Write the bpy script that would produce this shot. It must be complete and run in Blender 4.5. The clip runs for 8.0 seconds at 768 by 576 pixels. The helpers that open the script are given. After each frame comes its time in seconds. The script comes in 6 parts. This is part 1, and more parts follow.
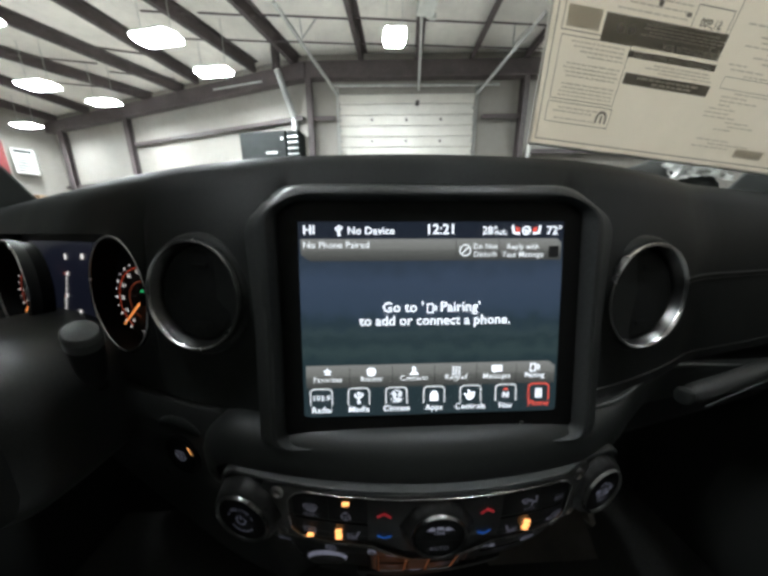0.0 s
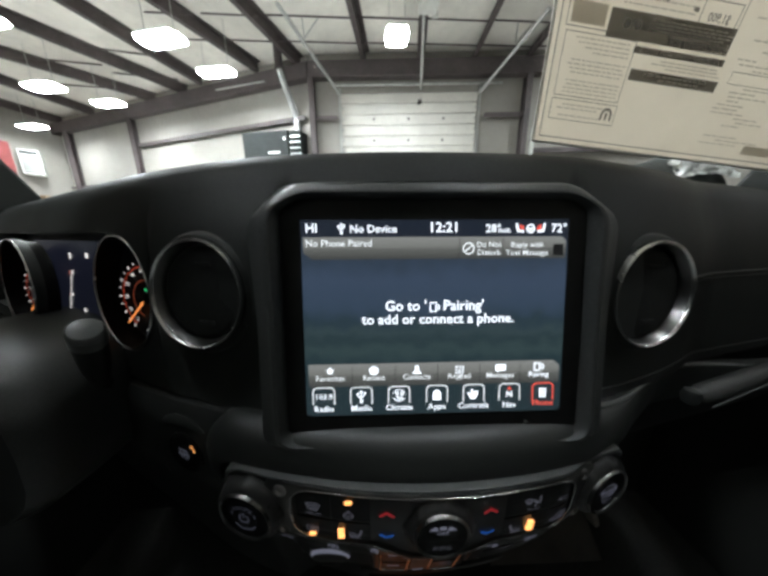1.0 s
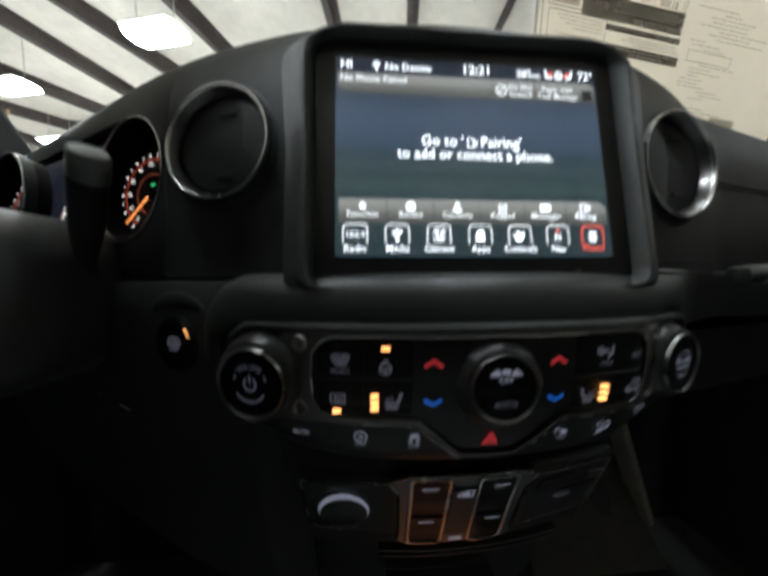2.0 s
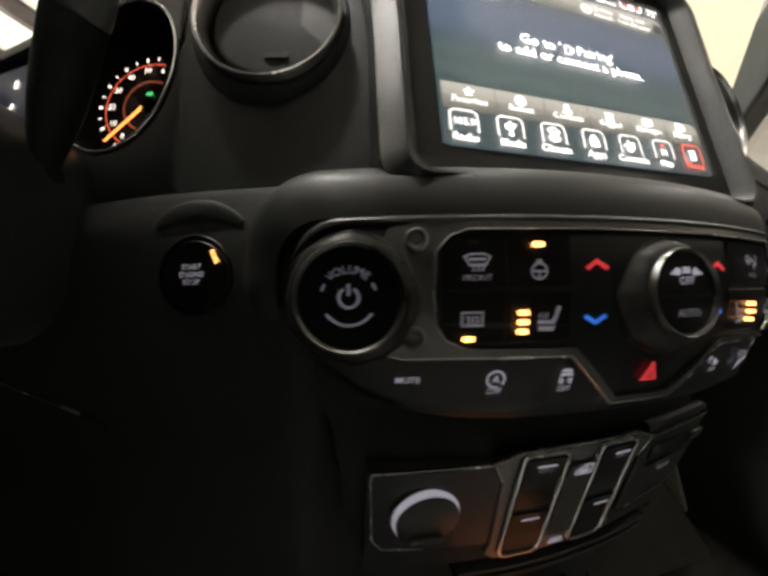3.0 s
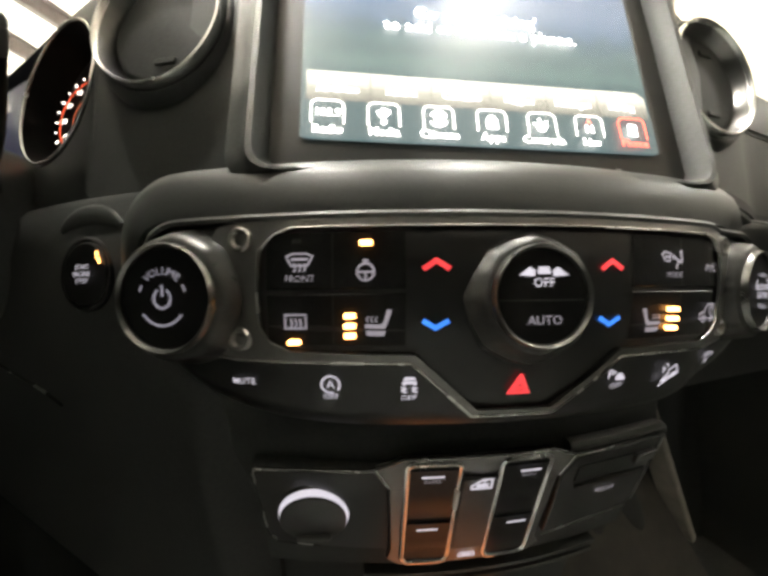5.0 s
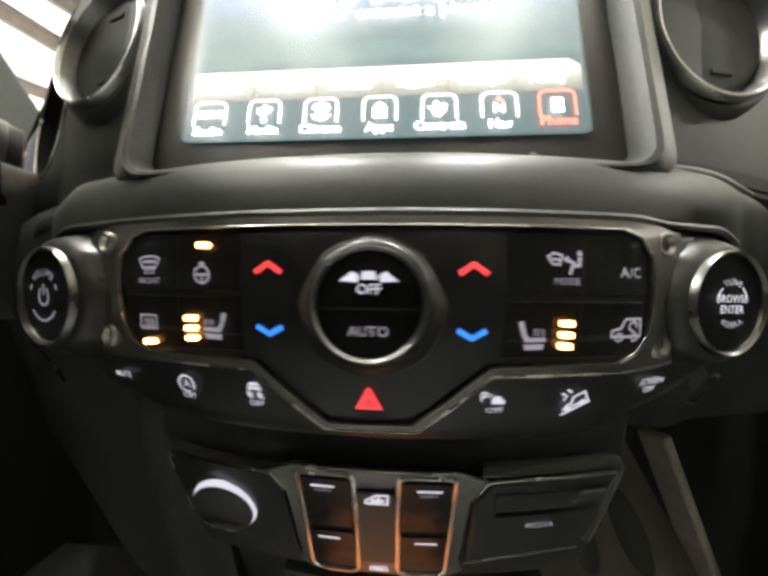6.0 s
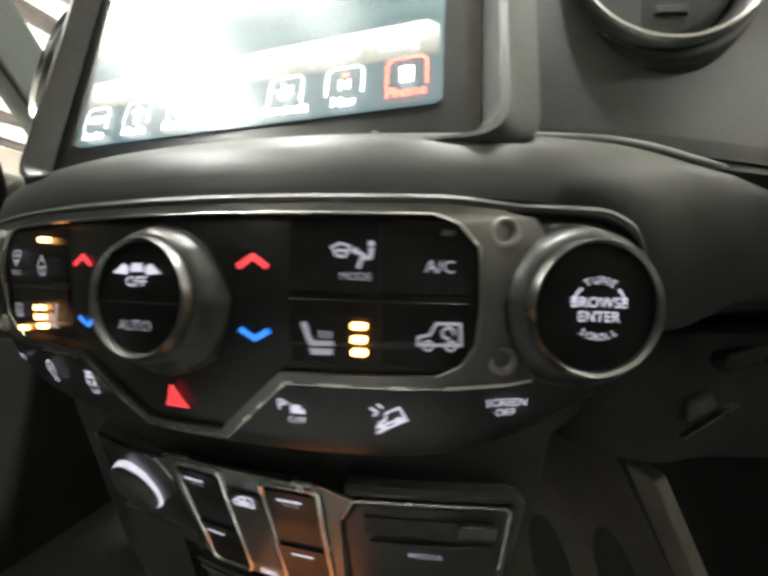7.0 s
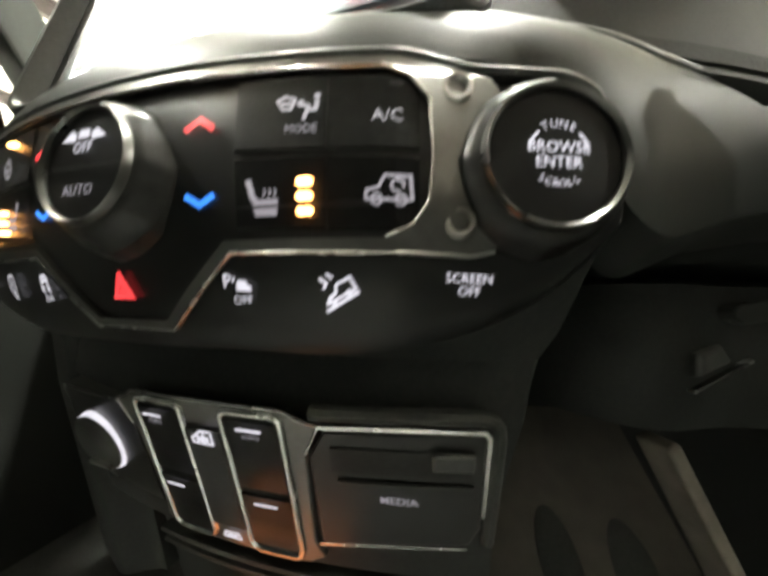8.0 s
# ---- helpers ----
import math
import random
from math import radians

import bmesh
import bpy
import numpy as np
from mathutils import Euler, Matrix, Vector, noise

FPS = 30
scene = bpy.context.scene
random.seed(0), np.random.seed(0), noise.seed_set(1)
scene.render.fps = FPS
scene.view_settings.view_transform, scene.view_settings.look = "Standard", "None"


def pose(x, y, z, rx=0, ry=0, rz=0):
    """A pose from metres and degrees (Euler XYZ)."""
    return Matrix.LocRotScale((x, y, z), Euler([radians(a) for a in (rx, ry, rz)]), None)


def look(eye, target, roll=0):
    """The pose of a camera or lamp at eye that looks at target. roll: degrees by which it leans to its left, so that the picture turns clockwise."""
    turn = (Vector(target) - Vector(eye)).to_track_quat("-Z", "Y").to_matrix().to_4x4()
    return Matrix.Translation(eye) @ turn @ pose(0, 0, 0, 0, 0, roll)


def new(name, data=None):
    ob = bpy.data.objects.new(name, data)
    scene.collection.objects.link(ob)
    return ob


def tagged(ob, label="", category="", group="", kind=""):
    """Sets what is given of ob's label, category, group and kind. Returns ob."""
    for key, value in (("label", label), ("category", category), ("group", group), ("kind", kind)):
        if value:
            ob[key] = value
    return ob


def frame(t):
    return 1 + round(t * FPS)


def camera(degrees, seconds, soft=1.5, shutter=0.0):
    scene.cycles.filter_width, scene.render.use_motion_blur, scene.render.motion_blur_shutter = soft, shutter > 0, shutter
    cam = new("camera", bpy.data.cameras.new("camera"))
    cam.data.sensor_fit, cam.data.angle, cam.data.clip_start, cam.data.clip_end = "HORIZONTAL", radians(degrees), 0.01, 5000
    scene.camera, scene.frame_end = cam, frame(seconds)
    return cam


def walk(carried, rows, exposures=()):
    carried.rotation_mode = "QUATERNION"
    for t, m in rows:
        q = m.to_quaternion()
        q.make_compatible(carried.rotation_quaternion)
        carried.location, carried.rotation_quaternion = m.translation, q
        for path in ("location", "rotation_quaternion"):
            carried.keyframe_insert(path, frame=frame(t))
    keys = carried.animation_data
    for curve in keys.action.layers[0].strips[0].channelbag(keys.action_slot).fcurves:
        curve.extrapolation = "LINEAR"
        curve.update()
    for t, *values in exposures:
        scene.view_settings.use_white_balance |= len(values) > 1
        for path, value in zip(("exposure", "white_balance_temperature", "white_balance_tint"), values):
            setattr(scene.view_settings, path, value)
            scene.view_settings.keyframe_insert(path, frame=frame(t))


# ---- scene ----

cam = camera(114.95, 8.0, soft=3.3, shutter=0.6)
PATH = [
    (0, (-0.0385, 0.0472, 1.4004), (-0.0266, 0.3392, 1.3327), -0.11),
    (0.5, (-0.0411, 0.0486, 1.3984), (-0.0312, 0.3406, 1.3302), -0.30),
    (1, (-0.0388, 0.0479, 1.3996), (-0.0295, 0.3399, 1.3313), -0.22),
    (1.5, (-0.0472, 0.0472, 1.3694), (-0.0355, 0.3396, 1.3036), -0.21),
    (1.8, (-0.0622, 0.0406, 1.3058), (-0.0428, 0.3385, 1.2764), -0.49),
    (2, (-0.0678, 0.0456, 1.2680), (-0.0468, 0.3445, 1.2536), -0.32),
    (2.2, (-0.0724, 0.0533, 1.2424), (-0.0499, 0.3524, 1.2360), -0.49),
    (3.3, (-0.1463, 0.0971, 1.2098), (-0.0759, 0.3883, 1.2260), -1.21),
    (3.5, (-0.1450, 0.0952, 1.2093), (-0.0828, 0.3883, 1.2239), -1.06),
    (4, (-0.1155, 0.0884, 1.2157), (-0.0696, 0.3848, 1.2231), -0.95),
    (4.5, (-0.0806, 0.0864, 1.2124), (-0.0523, 0.3851, 1.2148), -0.29),
    (4.7, (-0.0719, 0.0835, 1.2116), (-0.0436, 0.3821, 1.2204), -0.55),
    (5.8, (-0.0097, 0.0854, 1.2178), (-0.0107, 0.3854, 1.2184), 0.41),
    (6, (0.0100, 0.0877, 1.2158), (-0.0082, 0.3871, 1.2186), 0.70),
    (6.5, (0.0450, 0.0943, 1.2151), (0.0060, 0.3917, 1.2172), 1.15),
    (7, (0.0856, 0.1059, 1.2158), (0.0235, 0.3993, 1.2186), 1.77),
    (7.5, (0.1117, 0.1162, 1.2041), (0.0361, 0.4064, 1.2142), 1.90),
    (8, (0.1006, 0.1160, 1.1728), (0.0311, 0.4068, 1.1977), 1.57),
]
EXPOSURES = [(0.0, -0.15, 6300, 6), (1.2, -0.1, 6300, 6), (1.5, 0.1, 6300, 5), (2.0, 0.25, 6300, 5), (2.2, 0.4, 6400, 6), (3.3, 1.4, 7700, 10), (4.0, 2.0, 7800, 8), (4.7, 2.35, 7700, 7), (5.8, 2.5, 7300, 5), (7.0, 2.55, 7050, 3), (8.0, 2.7, 7500, 2)]
walk(cam, [(t, look(eye, target, roll)) for t, eye, target, roll in PATH], EXPOSURES)

# ---- world: a closed workshop, almost no daylight ----
world = bpy.data.worlds.new("world")
scene.world = world
world.use_nodes = True
world.node_tree.nodes["Background"].inputs[0].default_value = (0.5, 0.55, 0.6, 1)
world.node_tree.nodes["Background"].inputs[1].default_value = 0.05


# ---- materials ----
def material(name, colour, rough=0.5, metal=0.0, grain=0.0, scale=200.0, bump=0.0, bump_scale=900.0,
             rough_var=0.0, glow=None, glow_strength=0.0, specular=0.5, stain=0.0, stain_scale=6.0, coat=0.0):
    """A procedural surface: colour with grain and stains at two scales, uneven gloss and fine relief."""
    m = bpy.data.materials.new(name)
    m.use_nodes = True
    nt = m.node_tree
    n, link = nt.nodes, nt.links.new
    b = n["Principled BSDF"]
    b.inputs["Base Color"].default_value = (*colour, 1)
    b.inputs["Roughness"].default_value = rough
    b.inputs["Metallic"].default_value = metal
    b.inputs["Specular IOR Level"].default_value = specular
    b.inputs["Coat Weight"].default_value = coat
    b.inputs["Coat Roughness"].default_value = 0.08
    tex = n.new("ShaderNodeTexCoord")
    if grain or stain:
        a = n.new("ShaderNodeTexNoise")
        a.inputs["Scale"].default_value, a.inputs["Detail"].default_value = scale, 3
        s = n.new("ShaderNodeTexNoise")
        s.inputs["Scale"].default_value, s.inputs["Detail"].default_value = stain_scale, 5
        link(tex.outputs["Object"], a.inputs["Vector"])
        link(tex.outputs["Object"], s.inputs["Vector"])
        r1 = n.new("ShaderNodeMapRange")
        r1.inputs["From Min"].default_value, r1.inputs["From Max"].default_value = 0.3, 0.7
        r1.inputs["To Min"].default_value, r1.inputs["To Max"].default_value = 1 - grain, 1 + grain
        r2 = n.new("ShaderNodeMapRange")
        r2.inputs["From Min"].default_value, r2.inputs["From Max"].default_value = 0.3, 0.7
        r2.inputs["To Min"].default_value, r2.inputs["To Max"].default_value = 1 - stain, 1 + stain
        link(a.outputs["Fac"], r1.inputs["Value"])
        link(s.outputs["Fac"], r2.inputs["Value"])
        mul = n.new("ShaderNodeMath")
        mul.operation = "MULTIPLY"
        link(r1.outputs[0], mul.inputs[0])
        link(r2.outputs[0], mul.inputs[1])
        vm = n.new("ShaderNodeVectorMath")
        vm.operation = "SCALE"
        vm.inputs[0].default_value = colour
        link(mul.outputs[0], vm.inputs["Scale"])
        link(vm.outputs[0], b.inputs["Base Color"])
        if rough_var:
            r3 = n.new("ShaderNodeMapRange")
            r3.inputs["From Min"].default_value, r3.inputs["From Max"].default_value = 0.3, 0.7
            r3.inputs["To Min"].default_value, r3.inputs["To Max"].default_value = rough - rough_var, rough + rough_var
            link(s.outputs["Fac"], r3.inputs["Value"])
            link(r3.outputs[0], b.inputs["Roughness"])
    if bump:
        v = n.new("ShaderNodeTexVoronoi")
        v.inputs["Scale"].default_value = bump_scale
        link(tex.outputs["Object"], v.inputs["Vector"])
        bp = n.new("ShaderNodeBump")
        bp.inputs["Strength"].default_value, bp.inputs["Distance"].default_value = bump, 0.0004
        link(v.outputs["Distance"], bp.inputs["Height"])
        link(bp.outputs[0], b.inputs["Normal"])
    if glow:
        b.inputs["Emission Color"].default_value = (*glow, 1)
        b.inputs["Emission Strength"].default_value = glow_strength
    return m


SOFT = material("soft_touch_black", (0.026, 0.0282, 0.0262), 0.55, grain=0.15, scale=700, bump=0.06, bump_scale=1100, rough_var=0.06, stain=0.12, stain_scale=9, specular=0.28)
PAD = material("satin_padded_vinyl", (0.022, 0.0238, 0.022), 0.44, grain=0.10, scale=700, bump=0.05, bump_scale=1100, rough_var=0.04, stain=0.12, stain_scale=9, specular=0.5)
LEATHER = material("stitched_vinyl_black", (0.038, 0.039, 0.037), 0.5, grain=0.25, scale=500, bump=0.5, bump_scale=700, rough_var=0.05, stain=0.1)
HARD = material("moulded_black_plastic", (0.034, 0.0358, 0.033), 0.5, grain=0.15, scale=600, bump=0.25, bump_scale=1500, rough_var=0.06, stain=0.15, specular=0.3)
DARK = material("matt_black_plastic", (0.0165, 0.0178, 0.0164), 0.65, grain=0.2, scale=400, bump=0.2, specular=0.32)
GLOSS = material("piano_black", (0.010, 0.010, 0.0095), 0.34, grain=0.2, scale=90, rough_var=0.04, stain=0.2, stain_scale=20, specular=0.35)
BUTTON = material("button_black", (0.014, 0.014, 0.014), 0.42, grain=0.2, scale=300, bump=0.15, rough_var=0.05, stain=0.2)
TWIST = material("satin_grey_paint", (0.13, 0.135, 0.13), 0.32, grain=0.1, scale=500, bump=0.1, rough_var=0.04, stain=0.1)
RIM = material("knob_rim_metal", (0.16, 0.16, 0.155), 0.30, 1.0, grain=0.06, scale=200, rough_var=0.04, stain=0.06, stain_scale=30)
KEY = material("key_black", (0.009, 0.009, 0.009), 0.34, grain=0.2, scale=300, bump=0.08, rough_var=0.04, stain=0.2, stain_scale=30, specular=0.12)
HOOD = material("satin_grey_plastic", (0.046, 0.049, 0.047), 0.42, grain=0.15, scale=600, bump=0.25, bump_scale=1300, rough_var=0.05, stain=0.1)
SILVER = material("satin_silver_paint", (0.145, 0.142, 0.137), 0.33, 0.8, grain=0.06, scale=300, rough_var=0.02, stain=0.04, stain_scale=14)
CHROME = material("bright_chrome", (0.70, 0.70, 0.69), 0.24, 1.0, grain=0.05, scale=200, rough_var=0.05, stain=0.06, stain_scale=40)
SATIN = material("satin_chrome", (0.5, 0.5, 0.49), 0.26, 1.0, grain=0.06, scale=200, rough_var=0.06, stain=0.08, stain_scale=40)
KNOB = material("knob_rubber", (0.022, 0.022, 0.021), 0.36, grain=0.2, scale=400, bump=0.1, rough_var=0.09, stain=0.25, stain_scale=60, specular=0.32)
# cushion vinyl in a paler, shinier tone: the crest's highlight put into colour
CREST_SHINE = material("crest_shine_vinyl", (0.075, 0.079, 0.075), 0.36, grain=0.15, scale=600, bump=0.1, rough_var=0.05, stain=0.1, specular=0.9)
SLEEVE = material("dark_chrome", (0.17, 0.17, 0.165), 0.30, 1.0, grain=0.06, scale=200, rough_var=0.03, stain=0.05, stain_scale=20)
STEEL = material("bolt_steel", (0.30, 0.29, 0.28), 0.32, 1.0, grain=0.1, scale=400, rough_var=0.08, stain=0.2, stain_scale=60)


def glow(name, colour, strength, spread=0.12):
    """A lit symbol, a little uneven as backlit print is."""
    m = bpy.data.materials.new(name)
    m.use_nodes = True
    n, link = m.node_tree.nodes, m.node_tree.links.new
    b = n["Principled BSDF"]
    b.inputs["Base Color"].default_value = (*[0.4 * c for c in colour], 1)
    b.inputs["Roughness"].default_value = 0.5
    b.inputs["Emission Color"].default_value = (*colour, 1)
    t, x = n.new("ShaderNodeTexCoord"), n.new("ShaderNodeTexNoise")
    x.inputs["Scale"].default_value = 160
    r = n.new("ShaderNodeMapRange")
    r.inputs["From Min"].default_value, r.inputs["From Max"].default_value = 0.3, 0.7
    r.inputs["To Min"].default_value, r.inputs["To Max"].default_value = strength * (1 - spread), strength * (1 + spread)
    link(t.outputs["Object"], x.inputs["Vector"])
    link(x.outputs["Fac"], r.inputs["Value"])
    link(r.outputs[0], b.inputs["Emission Strength"])
    return m


LIT_WHITE = glow("lit_white_symbol", (0.62, 0.62, 0.80), 0.19)
LIT_DIM = glow("lit_dim_symbol", (0.52, 0.50, 0.64), 0.085)
LIT_SOFT = glow("lit_soft_symbol", (0.55, 0.55, 0.75), 0.060)
LIT_RED = glow("lit_red_symbol", (1.0, 0.06, 0.08), 0.22)
LIT_BLUE = glow("lit_blue_symbol", (0.03, 0.22, 1.0), 0.26)
LED = glow("amber_led", (1.0, 0.42, 0.13), 2.2)
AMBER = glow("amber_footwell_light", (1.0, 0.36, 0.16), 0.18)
# lining out of view, made pale to bounce light into the cabin
BOUNCE_LINING = material("pale_bounce_lining", (0.66, 0.65, 0.61), 0.85, grain=0.1, scale=300, stain=0.06)
UI_WHITE = glow("screen_white", (0.9, 0.93, 1.0), 1.8, 0.05)
UI_GREY = glow("screen_grey_text", (0.8, 0.82, 0.85), 1.4, 0.05)
UI_RED = glow("screen_red", (1.0, 0.12, 0.08), 1.2, 0.05)
UI_DARK = glow("screen_dark_box", (0.02, 0.02, 0.02), 0.4)
DIAL_WHITE = glow("dial_white", (1.0, 0.93, 0.9), 1.0)
DIAL_RED = glow("dial_red_line", (1.0, 0.13, 0.06), 0.5)
DIAL_RUST = glow("dial_rust_arc", (1.0, 0.22, 0.10), 0.09)
NEEDLE = glow("orange_needle", (1.0, 0.32, 0.08), 1.2)
DIAL_GREEN = glow("green_telltale", (0.05, 0.6, 0.2), 0.6)


def ramp_glow(name, stops, strength, axis="Z", noise_amount=0.0, noise_scale=60.0):
    """A lit picture area with a gradient along one side and soft mottling."""
    m = bpy.data.materials.new(name)
    m.use_nodes = True
    n, link = m.node_tree.nodes, m.node_tree.links.new
    b = n["Principled BSDF"]
    b.inputs["Base Color"].default_value = (0.004, 0.004, 0.005, 1)
    b.inputs["Roughness"].default_value = 0.3
    t, sep, ramp = n.new("ShaderNodeTexCoord"), n.new("ShaderNodeSeparateXYZ"), n.new("ShaderNodeValToRGB")
    link(t.outputs["Generated"], sep.inputs[0])
    x = n.new("ShaderNodeTexNoise")
    x.inputs["Scale"].default_value, x.inputs["Detail"].default_value = noise_scale, 4
    link(t.outputs["Object"], x.inputs["Vector"])
    ma = n.new("ShaderNodeMath")
    ma.operation = "MULTIPLY_ADD"
    ma.inputs[1].default_value = noise_amount
    link(x.outputs["Fac"], ma.inputs[0])
    link(sep.outputs[axis], ma.inputs[2])
    link(ma.outputs[0], ramp.inputs[0])
    els = ramp.color_ramp.elements
    while len(els) > 1:
        els.remove(els[-1])
    els[0].position, els[0].color = stops[0][0], (*stops[0][1], 1)
    for p, c in stops[1:]:
        els.new(p).color = (*c, 1)
    link(ramp.outputs[0], b.inputs["Emission Color"])
    b.inputs["Emission Strength"].default_value = strength
    return m


UI_BACK = ramp_glow("screen_backdrop", [(0.0, (0.012, 0.020, 0.024)), (0.36, (0.012, 0.022, 0.026)), (0.42, (0.021, 0.034, 0.036)), (0.47, (0.014, 0.024, 0.028)),
                                        (0.52, (0.021, 0.033, 0.037)), (0.57, (0.014, 0.024, 0.032)), (0.64, (0.022, 0.034, 0.054)), (0.78, (0.026, 0.038, 0.062)),
                                        (0.92, (0.016, 0.024, 0.036)), (1.0, (0.008, 0.011, 0.018))], 1.85, "Z", 0.16, 110)
UI_BAR = ramp_glow("screen_grey_bar", [(0.0, (0.035, 0.036, 0.034)), (0.45, (0.08, 0.08, 0.076)), (0.55, (0.12, 0.12, 0.113)), (1.0, (0.165, 0.165, 0.158))], 1.7)
INFO_BACK = ramp_glow("cluster_display", [(0.0, (0.003, 0.0034, 0.006)), (1.0, (0.004, 0.0046, 0.009))], 1.8)
DIAL = material("dial_black", (0.004, 0.004, 0.004), 0.45, grain=0.2, scale=300, stain=0.1, specular=0.12)


def pane_material(name, rough, ior, tint=(1, 1, 1)):
    """A clear cover sheet: see-through, with a gloss that grows towards grazing views."""
    m = bpy.data.materials.new(name)
    m.use_nodes = True
    n, link = m.node_tree.nodes, m.node_tree.links.new
    n.remove(n["Principled BSDF"])
    out = n["Material Output"]
    mix, tr, gl, fr = n.new("ShaderNodeMixShader"), n.new("ShaderNodeBsdfTransparent"), n.new("ShaderNodeBsdfGlossy"), n.new("ShaderNodeFresnel")
    tr.inputs[0].default_value = (*tint, 1)
    gl.inputs["Roughness"].default_value = rough
    fr.inputs["IOR"].default_value = ior
    link(fr.outputs[0], mix.inputs[0])
    link(tr.outputs[0], mix.inputs[1])
    link(gl.outputs[0], mix.inputs[2])
    link(mix.outputs[0], out.inputs["Surface"])
    return m


COVER = pane_material("display_cover_glass", 0.55, 1.5)
WINDOW = pane_material("windscreen_glass", 0.02, 1.15, (0.93, 0.96, 0.94))

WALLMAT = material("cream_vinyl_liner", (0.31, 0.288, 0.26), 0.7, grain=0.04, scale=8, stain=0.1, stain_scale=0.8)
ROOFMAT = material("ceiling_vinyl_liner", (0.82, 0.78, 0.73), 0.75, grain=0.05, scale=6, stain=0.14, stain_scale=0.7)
PRIMER = material("red_brown_primer_steel", (0.085, 0.068, 0.068), 0.6, grain=0.15, scale=20, stain=0.25, stain_scale=2)
DOORMAT = material("white_door_panel", (0.66, 0.63, 0.58), 0.5, grain=0.04, scale=15, stain=0.1, stain_scale=1.5)
GALV = material("galvanised_steel", (0.5, 0.5, 0.49), 0.35, 0.9, grain=0.1, scale=30, stain=0.15, stain_scale=5)
CONCRETE = material("workshop_concrete", (0.46, 0.45, 0.42), 0.6, grain=0.15, scale=12, stain=0.25, stain_scale=1.2)
HEATER = material("grey_heater_enamel", (0.017, 0.019, 0.019), 0.75, grain=0.1, scale=20, stain=0.15, stain_scale=4, specular=0.2)
LIFTRED = material("red_lift_paint", (0.16, 0.03, 0.03), 0.5, grain=0.1, scale=15, stain=0.2, stain_scale=4)
WHITEBOX = material("white_enamel", (0.7, 0.7, 0.67), 0.45, grain=0.05, scale=20, stain=0.08)
CARD = material("brown_cardboard", (0.36, 0.24, 0.15), 0.8, grain=0.12, scale=30, stain=0.15)
LAMP = material("lit_lamp_panel", (0.9, 0.9, 0.9), 0.5, glow=(0.93, 0.96, 1.0), glow_strength=210.0)
def paper_material(name, colour):
    """Thin paper that lets daylight through from behind."""
    m = material(name, colour, 0.75, grain=0.05, scale=60, stain=0.06, stain_scale=12)
    n, link = m.node_tree.nodes, m.node_tree.links.new
    t, mix, b = n.new("ShaderNodeBsdfTranslucent"), n.new("ShaderNodeMixShader"), n["Principled BSDF"]
    t.inputs[0].default_value = (*colour, 1)
    mix.inputs[0].default_value = 0.72
    link(b.outputs[0], mix.inputs[1])
    link(t.outputs[0], mix.inputs[2])
    link(mix.outputs[0], n["Material Output"].inputs["Surface"])
    return m


INK = paper_material("sticker_grey_ink", (0.19, 0.18, 0.165))
PAPER = paper_material("sticker_paper", (0.80, 0.755, 0.67))
INKLIGHT = paper_material("sticker_faint_ink", (0.50, 0.47, 0.42))
PAPERTEXT = material("sticker_pale_print", (0.80, 0.76, 0.68), 0.75, grain=0.1, scale=200, stain=0.1)
FILM = material("clear_wrap", (0.5, 0.5, 0.48), 0.2, grain=0.3, scale=60, stain=0.5, stain_scale=30)
STRIP = material("pale_sill_plastic", (0.15, 0.135, 0.115), 0.6, grain=0.15, scale=60, stain=0.3, stain_scale=20)
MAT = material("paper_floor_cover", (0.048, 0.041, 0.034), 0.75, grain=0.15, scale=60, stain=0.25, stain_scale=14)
BOUNCE_SHEET = material("grey_bounce_sheet", (0.22, 0.224, 0.214), 0.85, grain=0.06, scale=60, stain=0.12, stain_scale=8)
CARPET = material("black_carpet", (0.04, 0.041, 0.038), 0.9, grain=0.4, scale=500, bump=0.5)


# ---- building tools ----
def empty(name, label, category, group="", kind="", at=(0, 0, 0)):
    ob = new(name)
    ob.empty_display_size = 0.02
    ob.location = at
    return tagged(ob, label, category, group, kind)


def part(name, bm, mat, parent=None, label="", smooth=True, bevel=0.0):
    """One mesh object from a bmesh, under a thing or a part."""
    me = bpy.data.meshes.new(name)
    bmesh.ops.recalc_face_normals(bm, faces=bm.faces)
    bm.to_mesh(me)
    bm.free()
    me.materials.append(mat)
    for p in me.polygons:
        p.use_smooth = smooth
    ob = new(name, me)
    if smooth:
        me.set_sharp_from_angle(angle=radians(40))
    if parent is not None:
        ob.parent = parent
        ob.matrix_parent_inverse = world_of(parent).inverted()
    if bevel:
        b = ob.modifiers.new("bevel", "BEVEL")
        b.width, b.segments, b.limit_method, b.angle_limit = bevel, 2, "ANGLE", radians(35)
    if label:
        ob["label"] = label
    return ob


def world_of(ob):
    m = ob.matrix_basis
    if ob.parent is not None:
        return world_of(ob.parent) @ ob.matrix_parent_inverse @ m
    return m


def pane(name, bm, mat, parent=None, label="", smooth=False):
    """A single clear sheet, keeping the way its face looks."""
    me = bpy.data.meshes.new(name)
    bm.normal_update()
    bm.to_mesh(me)
    bm.free()
    me.materials.append(mat)
    ob = new(name, me)
    if parent is not None:
        ob.parent = parent
        ob.matrix_parent_inverse = world_of(parent).inverted()
    if label:
        ob["label"] = label
    return ob


